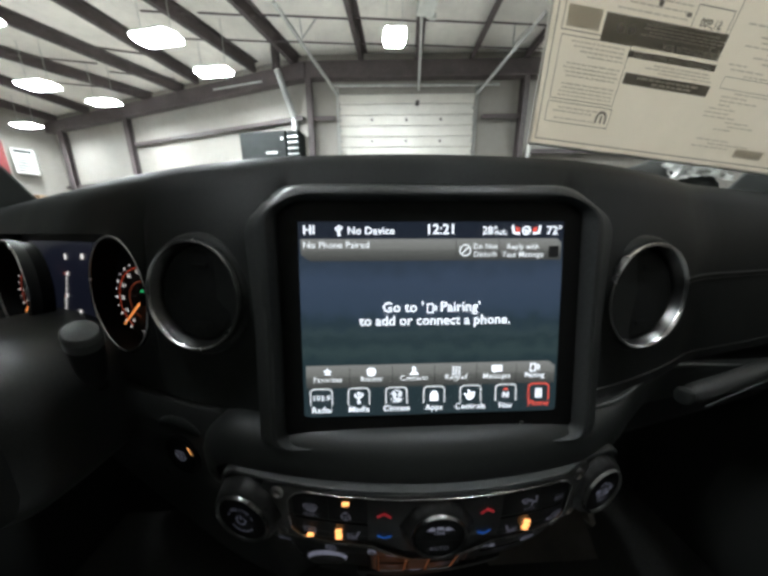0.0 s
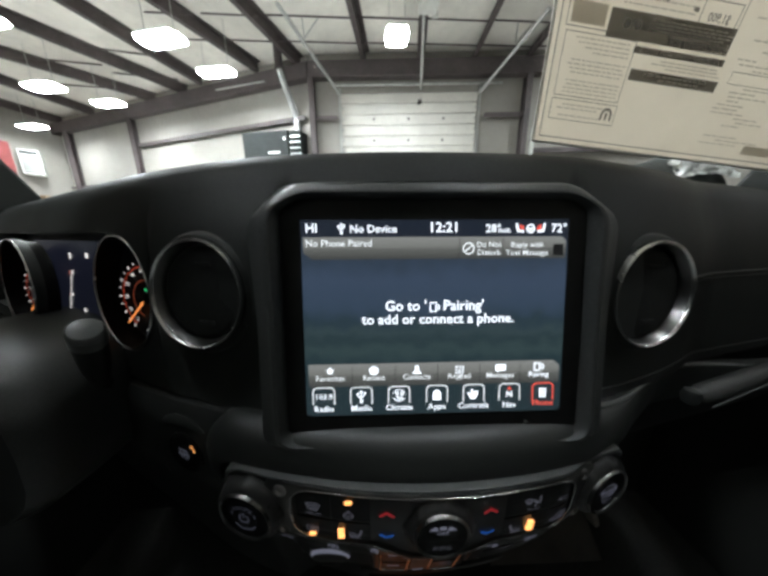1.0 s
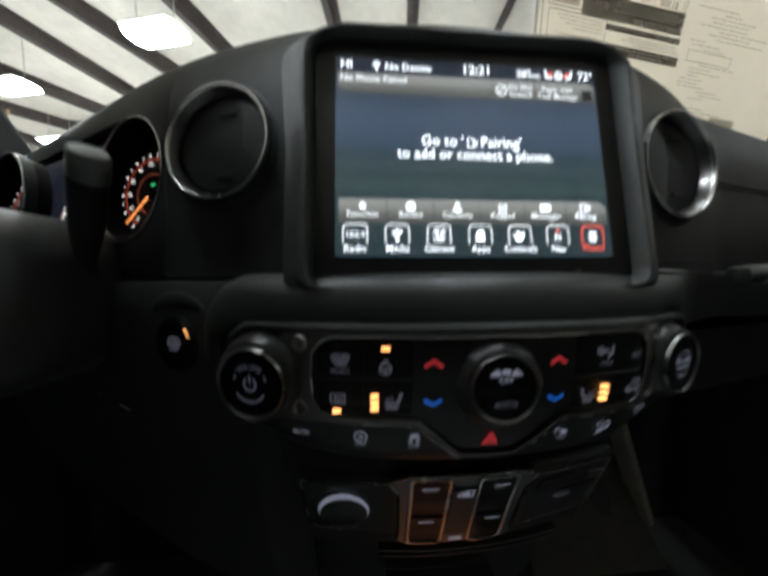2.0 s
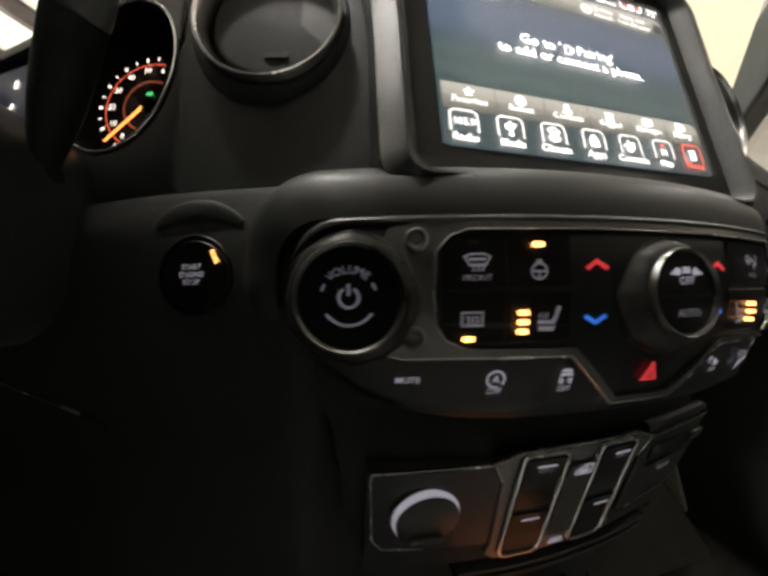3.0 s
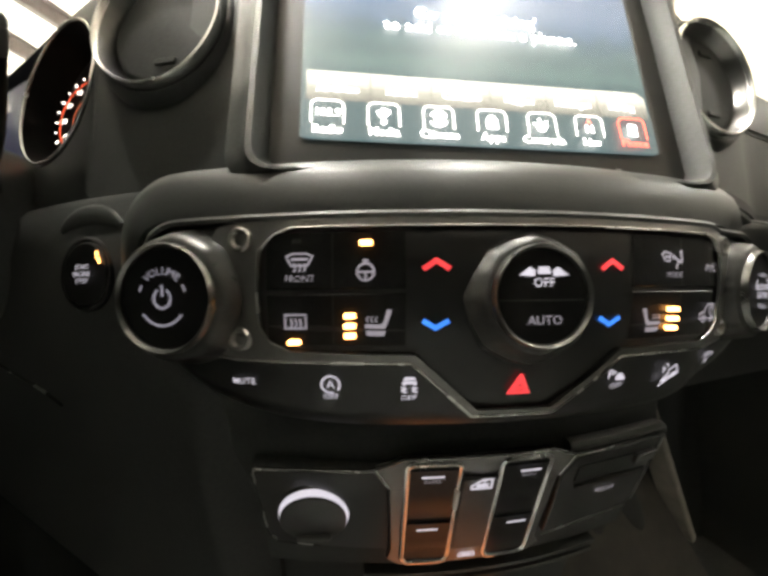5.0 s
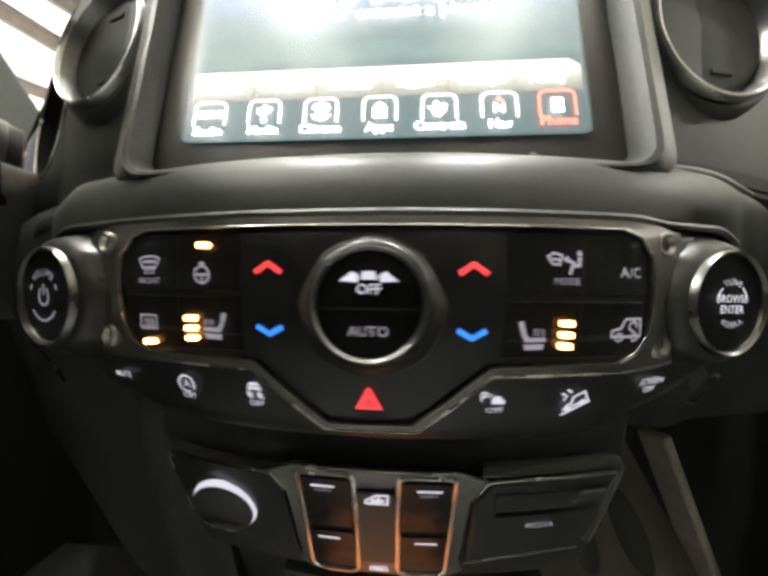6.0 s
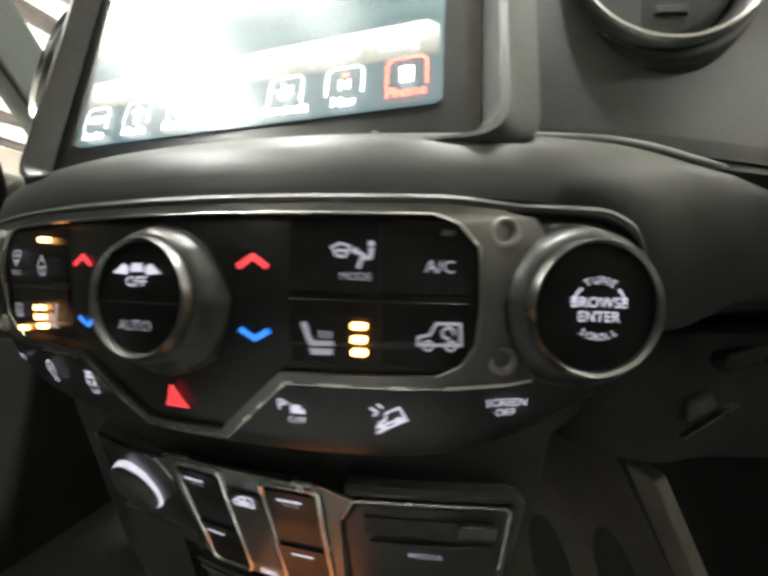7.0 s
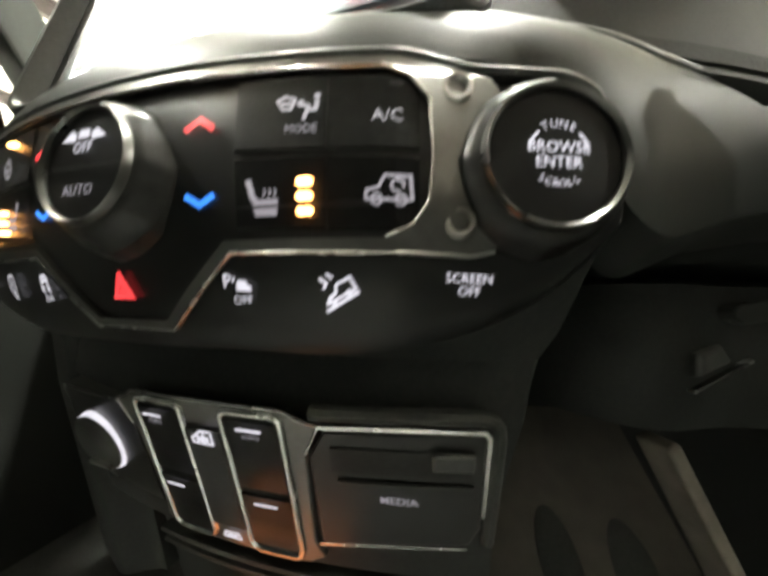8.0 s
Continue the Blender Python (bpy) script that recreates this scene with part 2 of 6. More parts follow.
def thing(name, bm, mat, label, category, kind="", group="", smooth=True, bevel=0.0):
    return tagged(part(name, bm, mat, None, "", smooth, bevel), label, category, group, kind)


def box(sx, sy, sz, at=(0, 0, 0), m=None, bm=None):
    bm = bm or bmesh.new()
    r = bmesh.ops.create_cube(bm, size=1.0)
    t = (m or Matrix()) @ Matrix.Translation(at) @ Matrix.Diagonal((sx, sy, sz, 1))
    bmesh.ops.transform(bm, matrix=t, verts=r["verts"])
    return bm


def rod(a, b, r, bm=None, seg=14, r2=None):
    """A straight round bar from a to b."""
    bm = bm or bmesh.new()
    a, b = Vector(a), Vector(b)
    d = b - a
    q = d.to_track_quat("Z", "Y").to_matrix().to_4x4()
    t = Matrix.Translation((a + b) / 2) @ q
    res = bmesh.ops.create_cone(bm, cap_ends=True, segments=seg, radius1=r, radius2=r if r2 is None else r2, depth=d.length)
    bmesh.ops.transform(bm, matrix=t, verts=res["verts"])
    return bm


def beam(a, b, w, h, bm=None):
    """A bar of rectangular section from a to b; h is the upright side."""
    bm = bm or bmesh.new()
    a, b = Vector(a), Vector(b)
    d = (b - a).normalized()
    side = d.cross(Vector((0, 0, 1)))
    side = side.normalized() if side.length > 1e-4 else Vector((1, 0, 0))
    up = side.cross(d)
    vs = []
    for p in (a, b):
        for i, j in ((-1, -1), (1, -1), (1, 1), (-1, 1)):
            vs.append(bm.verts.new(p + side * i * w / 2 + up * j * h / 2))
    for f in ((0, 1, 2, 3), (4, 7, 6, 5), (0, 4, 5, 1), (1, 5, 6, 2), (2, 6, 7, 3), (3, 7, 4, 0)):
        bm.faces.new([vs[i] for i in f])
    return bm


def loft(rings, bm=None, closed=True, caps=True):
    """A skin over rings of equally many points."""
    bm = bm or bmesh.new()
    rows = [[bm.verts.new(p) for p in r] for r in rings]
    n = len(rows[0])
    for a, b in zip(rows, rows[1:]):
        for i in range(n if closed else n - 1):
            j = (i + 1) % n
            bm.faces.new((a[i], a[j], b[j], b[i]))
    if caps and closed:
        bm.faces.new(rows[0])
        bm.faces.new(rows[-1])
    return bm


def lathe(profile, m=None, seg=48, bm=None, lobes=0, lobe=0.0, full=True):
    """A turned body: profile rows of (radius, height), round z; lobes give a grip."""
    bm = bm or bmesh.new()
    m = m or Matrix()
    rows = []
    for r, h in profile:
        row = []
        for i in range(seg):
            a = 2 * math.pi * i / seg
            k = 1.0
            if lobes:
                c = math.cos(lobes * a)
                k = 1 + lobe * max(0.0, c) ** 2 * (1 if r > 0.005 else 0)
            row.append(bm.verts.new(m @ Vector((r * k * math.cos(a), r * k * math.sin(a), h))))
        rows.append(row)
    for a, b in zip(rows, rows[1:]):
        for i in range(seg):
            j = (i + 1) % seg
            bm.faces.new((a[i], a[j], b[j], b[i]))
    if full:
        if profile[0][0] > 1e-5:
            bm.faces.new(rows[0])
        if profile[-1][0] > 1e-5:
            bm.faces.new(rows[-1])
    return bm


def torus(R, r, m=None, seg=64, tube=12, rx=1.0, bm=None):
    bm = bm or bmesh.new()
    m = m or Matrix()
    rows = []
    for i in range(seg):
        a = 2 * math.pi * i / seg
        rows.append([bm.verts.new(m @ Vector(((R + r * math.cos(b)) * math.cos(a) * rx, (R + r * math.cos(b)) * math.sin(a), r * math.sin(b))))
                     for b in (2 * math.pi * k / tube for k in range(tube))])
    for i in range(seg):
        a, b = rows[i], rows[(i + 1) % seg]
        for k in range(tube):
            l = (k + 1) % tube
            bm.faces.new((a[k], a[l], b[l], b[k]))
    return bm


class Print:
    """Flat print: shapes gathered in a plane, then laid on a surface by a mapping of (u, v)."""

    def __init__(self):
        self.verts, self.faces = [], []

    def poly(self, pts):
        k = len(self.verts)
        self.verts += [tuple(p) for p in pts]
        self.faces.append(tuple(range(k, k + len(pts))))
        return self

    def rect(self, x0, y0, x1, y1):
        return self.poly([(x0, y0), (x1, y0), (x1, y1), (x0, y1)])

    def line(self, pts, w, close=False):
        pts = [Vector(p) for p in pts]
        if close:
            pts = pts + pts[:1]
        for a, b in zip(pts, pts[1:]):
            d = (b - a).normalized() * w / 2
            s = Vector((-d.y, d.x))
            self.poly([a - d * 0.6 - s, b + d * 0.6 - s, b + d * 0.6 + s, a - d * 0.6 + s])
        return self

    def arc(self, cx, cy, r, w, a0, a1, n=24, ry=None):
        ry = ry or r
        P = []
        for i in range(n + 1):
            a = radians(a0 + (a1 - a0) * i / n)
            P.append(((cx + (r - w / 2) * math.cos(a), cy + (ry - w / 2) * math.sin(a)), (cx + (r + w / 2) * math.cos(a), cy + (ry + w / 2) * math.sin(a))))
        for (a, b), (c, d) in zip(P, P[1:]):
            self.poly([a, b, d, c])
        return self

    def disc(self, cx, cy, r, n=20, ry=None):
        ry = ry or r
        return self.poly([(cx + r * math.cos(2 * math.pi * i / n), cy + ry * math.sin(2 * math.pi * i / n)) for i in range(n)])

    def text(self, words, cx, cy, size, weight=0.02, align="CENTER", spread=1.0, mirror=False):
        cu = bpy.data.curves.new("type", "FONT")
        cu.body, cu.size, cu.align_x, cu.align_y, cu.offset, cu.resolution_u = words, size, align, "CENTER", weight * size, 2
        cu.space_character = spread
        ob = bpy.data.objects.new("type", cu)
        scene.collection.objects.link(ob)
        dg = bpy.context.evaluated_depsgraph_get()
        me = bpy.data.meshes.new_from_object(ob.evaluated_get(dg))
        k, s = len(self.verts), -1 if mirror else 1
        self.verts += [(cx + s * v.co.x, cy + v.co.y) for v in me.vertices]
        self.faces += [tuple(k + i for i in p.vertices) for p in me.polygons]
        bpy.data.objects.remove(ob)
        bpy.data.curves.remove(cu)
        bpy.data.meshes.remove(me)
        return self

    def arctext(self, words, cx, cy, r, size, mid, step, weight=0.02):
        """Letters set round an arc, the middle one at the angle mid."""
        n = len(words)
        for i, ch in enumerate(words):
            a = radians(mid + step * (i - (n - 1) / 2))
            k = len(self.verts)
            self.text(ch, 0, 0, size, weight)
            turn = a - math.pi / 2 if step < 0 else a + math.pi / 2
            for j in range(k, len(self.verts)):
                x, y = self.verts[j]
                self.verts[j] = (cx + r * math.cos(a) + x * math.cos(turn) - y * math.sin(turn), cy + r * math.sin(a) + x * math.sin(turn) + y * math.cos(turn))
        return self

    def lay(self, name, mapping, mat, parent=None, label=""):
        me = bpy.data.meshes.new(name)
        me.from_pydata([mapping(u, v) for u, v in self.verts], [], self.faces)
        me.materials.append(mat)
        ob = new(name, me)
        if parent is not None:
            ob.parent = parent
            ob.matrix_parent_inverse = world_of(parent).inverted()
        if label:
            ob["label"] = label
        return ob


def bend(x):
    """How far the dashboard curves away from the cabin at x."""
    a = abs(x)
    return 0.9 * a * a if a <= 0.28 else 0.07056 + (0.504 if x < 0 else 0.22) * (a - 0.28)


def crown(x, z):
    """The top of the dashboard sinks a little towards the doors."""
    return z - 0.030 * max(0.0, abs(x) - 0.12) * min(1.0, max(0.0, (z - 1.405) / 0.04))


def across(section, xs, curve=bend, bm=None):
    """A body of one section, rows of (y, z, share of the curve), carried across the car."""
    return loft([[(x, y + k * curve(x), crown(x, z)) for y, z, k in section] for x in xs], bm)


def ease(x, a, b):
    k = min(1.0, max(0.0, (x - a) / (b - a)))
    return k * k * (3 - 2 * k)


def steps(a, b, n):
    return [a + (b - a) * i / n for i in range(n + 1)]


# ================= the workshop =================
def wall_y(x):
    """The far wall: square on behind the roller door, turning away past the steel post."""
    return 7.55 - 0.06 * x if x > -1.72 else 7.653 + 0.36 * (-1.72 - x)


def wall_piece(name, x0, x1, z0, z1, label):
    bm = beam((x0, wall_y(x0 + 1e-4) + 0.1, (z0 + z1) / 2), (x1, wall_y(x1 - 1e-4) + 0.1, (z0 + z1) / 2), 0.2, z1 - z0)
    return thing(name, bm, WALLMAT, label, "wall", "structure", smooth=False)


DOOR_L, DOOR_R, DOOR_T = -0.97, 2.73, 4.95
wall_piece("wall_north_a", DOOR_R, 9.5, 0, 6.0, "cream vinyl lined workshop wall beside the roller door")
wall_piece("wall_north_b", -1.72, DOOR_L, 0, 6.0, "cream vinyl lined workshop wall beside the roller door")
wall_piece("wall_north_c", DOOR_L, DOOR_R, DOOR_T, 6.0, "cream wall strip above the roller door")
wall_piece("wall_north_d", -13.0, -1.72, 0, 6.0, "long cream vinyl lined workshop wall")
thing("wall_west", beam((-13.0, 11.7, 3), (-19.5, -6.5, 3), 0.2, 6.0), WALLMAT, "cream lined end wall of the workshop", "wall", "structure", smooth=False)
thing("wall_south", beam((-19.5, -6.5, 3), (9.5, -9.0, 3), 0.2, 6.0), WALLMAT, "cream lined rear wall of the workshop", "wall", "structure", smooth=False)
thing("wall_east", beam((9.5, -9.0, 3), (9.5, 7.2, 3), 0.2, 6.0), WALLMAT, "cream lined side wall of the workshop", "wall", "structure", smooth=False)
thing("floor", box(34, 26, 0.2, (-5, 1.5, -0.1)), CONCRETE, "grey worn concrete workshop floor", "floor", "structure", smooth=False)
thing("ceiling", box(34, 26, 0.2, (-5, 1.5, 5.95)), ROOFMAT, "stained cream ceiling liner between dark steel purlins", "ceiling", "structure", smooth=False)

# eave beam along the wall, girts, posts
thing("eave_beam", beam((9.4, wall_y(9.4) - 0.14, 5.4), (-1.72, wall_y(-1.71) - 0.14, 5.4), 0.22, 0.36), PRIMER, "dark red-brown steel beam along the wall head", "beam", "structure", smooth=False, bevel=0.01)
thing("eave_beam", beam((-1.72, wall_y(-1.73) - 0.14, 5.4), (-13.0, wall_y(-13) - 0.14, 5.4), 0.22, 0.36), PRIMER, "dark red-brown steel beam along the wall head", "beam", "structure", smooth=False, bevel=0.01)


def girt(x0, x1, z):
    bm = beam((x0, wall_y(x0) - 0.09, z), (x1, wall_y(x1) - 0.09, z), 0.16, 0.05)
    beam((x0, wall_y(x0) - 0.155, z - 0.04), (x1, wall_y(x1) - 0.155, z - 0.04), 0.02, 0.08, bm)
    return thing("girt", bm, PRIMER, "dark steel girt rail across the lined wall", "girt", "structure", "wall girts", smooth=False)


girt(-1.02, -1.6, 4.36)
girt(-1.9, -8.4, 4.40)
girt(-8.7, -12.8, 3.22)
girt(2.85, 3.85, 4.37)
girt(4.2, 9.0, 3.52)


def post(x, w=0.13, z1=5.25):
    y = wall_y(x) - 0.13
    bm = box(w, 0.02, z1, (x, y - 0.1, z1 / 2))
    box(w, 0.02, z1, (x, y + 0.1, z1 / 2), bm=bm)
    box(0.02, 0.2, z1, (x, y, z1 / 2), bm=bm)
    return thing("steel_post", bm, PRIMER, "dark red-brown steel post against the wall", "post", "structure", "wall posts", smooth=False)


for x in (-1.68, -8.54, 3.88):
    post(x, 0.14)
post(-12.2, 0.2)
thing("conduit", rod((4.12, wall_y(4.1) - 0.2, 0.5), (4.12, wall_y(4.1) - 0.2, 4.0), 0.05), WHITEBOX, "white conduit rising up the wall", "conduit", "structure")

# purlins run under the ceiling, each a steel Z section with bridging rods between
PURLINS = [((-5.10, 8.60), (-5.86, 6.02)), ((-5.88, 9.2), (-7.49, 6.62)), ((-3.17, 7.96), (-4.18, 5.89)), ((-1.97, 7.75), (-2.62, 5.83)),
           ((-7.28, 9.63), (-9.19, 7.54)), ((-10.41, 10.7), (-10.9, 8.52)), ((-12.5, 11.5), (-12.9, 9.85)), ((-0.25, 7.5), (-0.46, 5.74)),
           ((1.17, 7.5), (0.93, 5.69)), ((2.53, 7.4), (2.42, 5.63)), ((3.87, 7.3), (3.81, 5.6)), ((5.4, 7.2), (5.4, 5.6))]
for (ax, ay), (bx, by) in PURLINS:
    k = 12.0 / math.hypot(bx - ax, by - ay)
    ex, ey = ax + (bx - ax) * k, ay + (by - ay) * k
    bm = beam((ax, ay, 5.72), (ex, ey, 5.72), 0.012, 0.24)
    beam((ax - 0.05, ay, 5.606), (ex - 0.05, ey, 5.606), 0.11, 0.012, bm)
    beam((ax + 0.05, ay, 5.834), (ex + 0.05, ey, 5.834), 0.11, 0.012, bm)
    beam((ax - 0.1, ay, 5.63), (ex - 0.1, ey, 5.63), 0.012, 0.05, bm)
    thing("purlin", bm, PRIMER, "dark red-brown steel purlin under the ceiling", "purlin", "structure", "roof purlins", smooth=False)
for y in (6.9, 6.2):
    for x0, x1 in ((-4.6, -3.7), (-3.5, -2.4), (-2.3, -0.4), (-0.4, 1.0), (1.0, 2.5), (2.5, 3.85), (3.85, 5.4)):
        thing("bridging_rod", rod((x0, y, 5.66), (x1, y + 0.06, 5.68), 0.016, seg=8), PRIMER, "thin steel bridging rod between purlins", "rod", "structure", "bridging rods")
for x0, x1, y in ((-7.2, -5.7, 8.2), (-9.3, -7.4, 8.8), (-6.9, -5.6, 7.2), (-9.0, -7.2, 7.6)):
    thing("bridging_rod", rod((x0, y, 5.66), (x1, y + 0.3, 5.68), 0.02, seg=8), PRIMER, "thin steel bridging rod between purlins", "rod", "structure", "bridging rods")
for x in (-1.55, 3.15):
    bm = rod((x, 6.55, 5.5), (x + 0.35, 6.5, 5.86), 0.014, seg=8)
    rod((x, 6.55, 5.5), (x - 0.02, 6.5, 5.86), 0.014, bm, 8)
    thing("track_hanger", bm, GALV, "thin angled steel hanger for the door track", "hanger", "structure", "track hangers")

# bay lamps
def bay_lamp(x, y, w, d, turn=0.0, z=5.32):
    ob = empty("bay_lamp", "bright white LED bay lamp hanging from the ceiling, some added unseen as fill", "ceiling lamp", "bay lamps", at=(x, y, z))
    m = Matrix.Translation((x, y, z)) @ Matrix.Rotation(turn, 4, "Z")
    w, d = w * 0.96, d * 0.92
    plan = [(-0.5, -0.22), (-0.40, -0.5), (0.40, -0.5), (0.5, -0.22), (0.5, 0.22), (0.40, 0.5), (-0.40, 0.5), (-0.5, 0.22)]
    part("housing", loft([[m @ Vector((x_ * w * k, y_ * d * k, h)) for x_, y_ in plan] for k, h in ((0.98, 0.004), (1.0, 0.012), (0.9, 0.055))]), WHITEBOX, ob, smooth=False)
    part("diffuser", loft([[m @ Vector((x_ * w * k, y_ * d * k, h)) for x_, y_ in plan] for k, h in ((0.95, 0.0035), (0.94, -0.008), (0.88, -0.014))]), LAMP, ob, "glowing white diffuser", smooth=False)
    for s in (-1, 1):
        part("hanging_wire", rod(m @ Vector((s * w / 3, 0, 0.055)), m @ Vector((s * w / 3, 0, 5.852 - z)), 0.006, seg=6), GALV, ob)
    return ob


bay_lamp(-4.02, 5.70, 1.0, 0.45, -0.2, 4.9)
bay_lamp(-3.59, 6.67, 0.92, 0.38, -0.16, 4.9)
bay_lamp(-8.22, 7.37, 1.0, 0.48, -0.18, 4.9)
bay_lamp(-7.48, 8.16, 0.96, 0.40, -0.16, 4.9)
bay_lamp(-11.7, 9.83, 0.96, 0.44, -0.17, 4.9)
bay_lamp(0.39, 5.51, 0.45, 0.56, 0.0, 4.9)
bay_lamp(-3.17, 4.10, 1.0, 0.44, -0.2, 4.9)
bay_lamp(-6.75, 5.35, 1.0, 0.44, -0.2, 4.9)
# added lamps out of view, placed to light the room and whiten the screen
for x, y in ((-4.0, -1.4), (-4.7, -1.9), (-7.3, -1.9), (-8.2, -2.6), (5.6, 5.2), (6.6, 6.2)):
    bay_lamp(x, y, 0.60, 0.27)
# unseen overhead pair, added to brighten the cushion and dashboard tops
for s in (-1, 1):
    bay_lamp(s * 1.25, -0.08, 0.46, 0.22)
# small unseen lamp, added to lift the passenger side
bay_lamp(7.6, -0.1, 0.38, 0.17)
thing("strip_conduit", rod((-4.4, wall_y(-4.4) - 0.6, 5.2), (-2.9, wall_y(-2.9) - 0.5, 5.2), 0.02, seg=8), GALV, "thin bright conduit under the beam", "conduit", "structure")

# roller door with ribbed sections
door = empty("door_1", "closed white sectional overhead door with horizontal ribs", "garage door", kind="structure", at=(0.88, 7.5, 0))


z = 0.02
while z < DOOR_T - 0.3:
    h = 0.262
    bm = loft([[(x, wall_y(x) + 0.06 - o, zz) for o, zz in ((0, z), (0.035, z + 0.006), (0.035, z + h * 0.80), (0.006, z + h * 0.86), (0.006, z + h - 0.004), (-0.02, z + h - 0.002), (-0.02, z))] for x in (DOOR_L + 0.04, DOOR_R - 0.04)])
    part("section", bm, DOORMAT, door, smooth=False)
    z += h
part("section", loft([[(x, wall_y(x) + 0.05 - o, zz) for o, zz in ((0, z), (0.03, z), (0.03, DOOR_T), (0, DOOR_T))] for x in (DOOR_L + 0.04, DOOR_R - 0.04)]), DOORMAT, door, smooth=False)
for x in (DOOR_L + 0.02, DOOR_R - 0.02):
    part("track", beam((x, wall_y(x) - 0.05, 0), (x, wall_y(x) - 0.05, DOOR_T + 0.1), 0.06, 0.06), GALV, door)
for r in range(6):
    zz = 3.3 + r * 0.262
    for x in (-0.05, 0.88, 1.81):
        if r % 2 == 0:
            part("hinge", box(0.05, 0.03, 0.05, (x, wall_y(x) + 0.01, zz)), PRIMER, door)
    for x in (DOOR_L + 0.06, DOOR_R - 0.06):
        part("roller_bracket", box(0.07, 0.04, 0.05, (x, wall_y(x) + 0.0, zz)), GALV, door)
part("spring_shaft", rod((DOOR_L - 0.1, wall_y(-1) - 0.16, DOOR_T + 0.12), (DOOR_R + 0.5, wall_y(2.7) - 0.16, DOOR_T + 0.12), 0.03), GALV, door)
part("track", rod((DOOR_L + 0.02, wall_y(-0.9) - 0.1, DOOR_T - 0.05), (-1.85, 5.75, 5.55), 0.04), GALV, door, "inclined door track")
part("track", rod((DOOR_R - 0.02, wall_y(2.7) - 0.1, DOOR_T - 0.05), (3.35, 5.75, 5.55), 0.04), GALV, door, "inclined door track")
opener = empty("door_opener", "white ceiling-mounted door opener with its rail", "door opener", at=(0.95, 5.6, 5.4))
part("rail", rod((1.17, wall_y(1.17) - 0.12, 4.98), (0.93, 5.75, 5.42), 0.035), GALV, opener)
part("housing", box(0.34, 0.4, 0.16, (0.98, 5.52, 5.45)), WHITEBOX, opener, bevel=0.02)
part("lamp_lens", box(0.12, 0.06, 0.09, (1.14, 5.74, 5.4)), WHITEBOX, opener, bevel=0.01)
part("trolley", box(0.09, 0.12, 0.07, (1.15, wall_y(1.15) - 0.08, 4.7)), PRIMER, opener)

# unit heater with its flue
heater = empty("unit_heater", "dark grey gas unit heater hung near the wall", "heater", at=(-2.85, 8.0, 3.3))
hm = Matrix.Translation((-2.78, 7.78, 3.64)) @ Matrix.Rotation(-0.2, 4, "Z")
part("cabinet", box(1.35, 0.55, 0.72, (-0.2, 0, 0.03), hm), HEATER, heater, smooth=False, bevel=0.02)
part("outlet_frame", box(0.34, 0.5, 0.70, (0.68, 0, 0.02), hm), HEATER, heater, smooth=False, bevel=0.015)
for i in range(4):
    part("louvre", box(0.3, 0.03, 0.025, (0.68, -0.27, -0.2 + 0.14 * i), hm), GALV, heater, smooth=False)
part("badge", box(0.34, 0.01, 0.06, (0.05, -0.283, -0.15), hm), GALV, heater, smooth=False)
part("label_plate", box(0.06, 0.01, 0.06, (0.38, -0.283, 0.18), hm), WHITEBOX, heater, smooth=False)
part("gas_valve", rod(hm @ Vector((-0.88, 0, -0.12)), hm @ Vector((-1.0, 0, -0.12)), 0.06), GALV, heater)
part("fan_motor", rod(hm @ Vector((-0.87, 0, 0.08)), hm @ Vector((-0.97, 0, 0.08)), 0.1), HEATER, heater)
part("flue", rod((-2.16, 7.72, 3.86), (-2.16, 7.72, 4.28), 0.08), GALV, heater, "bright metal flue pipe")
part("flue_elbow", lathe([(0.085, -0.09), (0.1, 0), (0.085, 0.09)], Matrix.Translation((-2.16, 7.72, 4.32)), 20), GALV, heater)
part("flue", rod((-2.15, 7.72, 4.36), (-2.42, 7.35, 5.35), 0.075), GALV, heater, "bright metal flue pipe")
part("flue_cap", rod((-2.42, 7.35, 5.35), (-2.42, 7.35, 5.84), 0.1), PRIMER, heater)

# wall heater unit and vehicle lift at the far end
ac = empty("wall_unit", "white wall-hung air unit with dark louvres", "air conditioner", at=(-12.6, 10.75, 3.5))
am = Matrix.Translation((-13.05, 10.62, 3.95)) @ Matrix.Rotation(0.75, 4, "Z")
part("case", box(0.5, 0.35, 0.86, (0, 0, 0), am), WHITEBOX, ac, smooth=False, bevel=0.02)
part("grille_slot", box(0.4, 0.02, 0.09, (0, -0.18, 0.33), am), HEATER, ac, smooth=False)
for i in range(6):
    part("slat", box(0.4, 0.02, 0.035, (0, -0.18, 0.12 - 0.09 * i), am), HEATER, ac, smooth=False)

lift = empty("lift_post", "tall red vehicle lift column with white marks", "vehicle lift", at=(-9.83, 7.3, 0))
bm = box(0.05, 0.34, 3.70, (-10.01, 7.3, 1.85))
box(0.05, 0.34, 3.70, (-9.65, 7.3, 1.85), bm=bm)
box(0.36, 0.05, 3.70, (-9.83, 7.14, 1.85), bm=bm)
part("column", bm, LIFTRED, lift, smooth=False, bevel=0.01)
part("base_plate", box(0.7, 0.6, 0.03, (-9.83, 7.3, 0.015)), LIFTRED, lift, smooth=False)
part("carriage", box(0.44, 0.3, 0.6, (-9.83, 7.3, 1.0)), LIFTRED, lift, smooth=False, bevel=0.01)
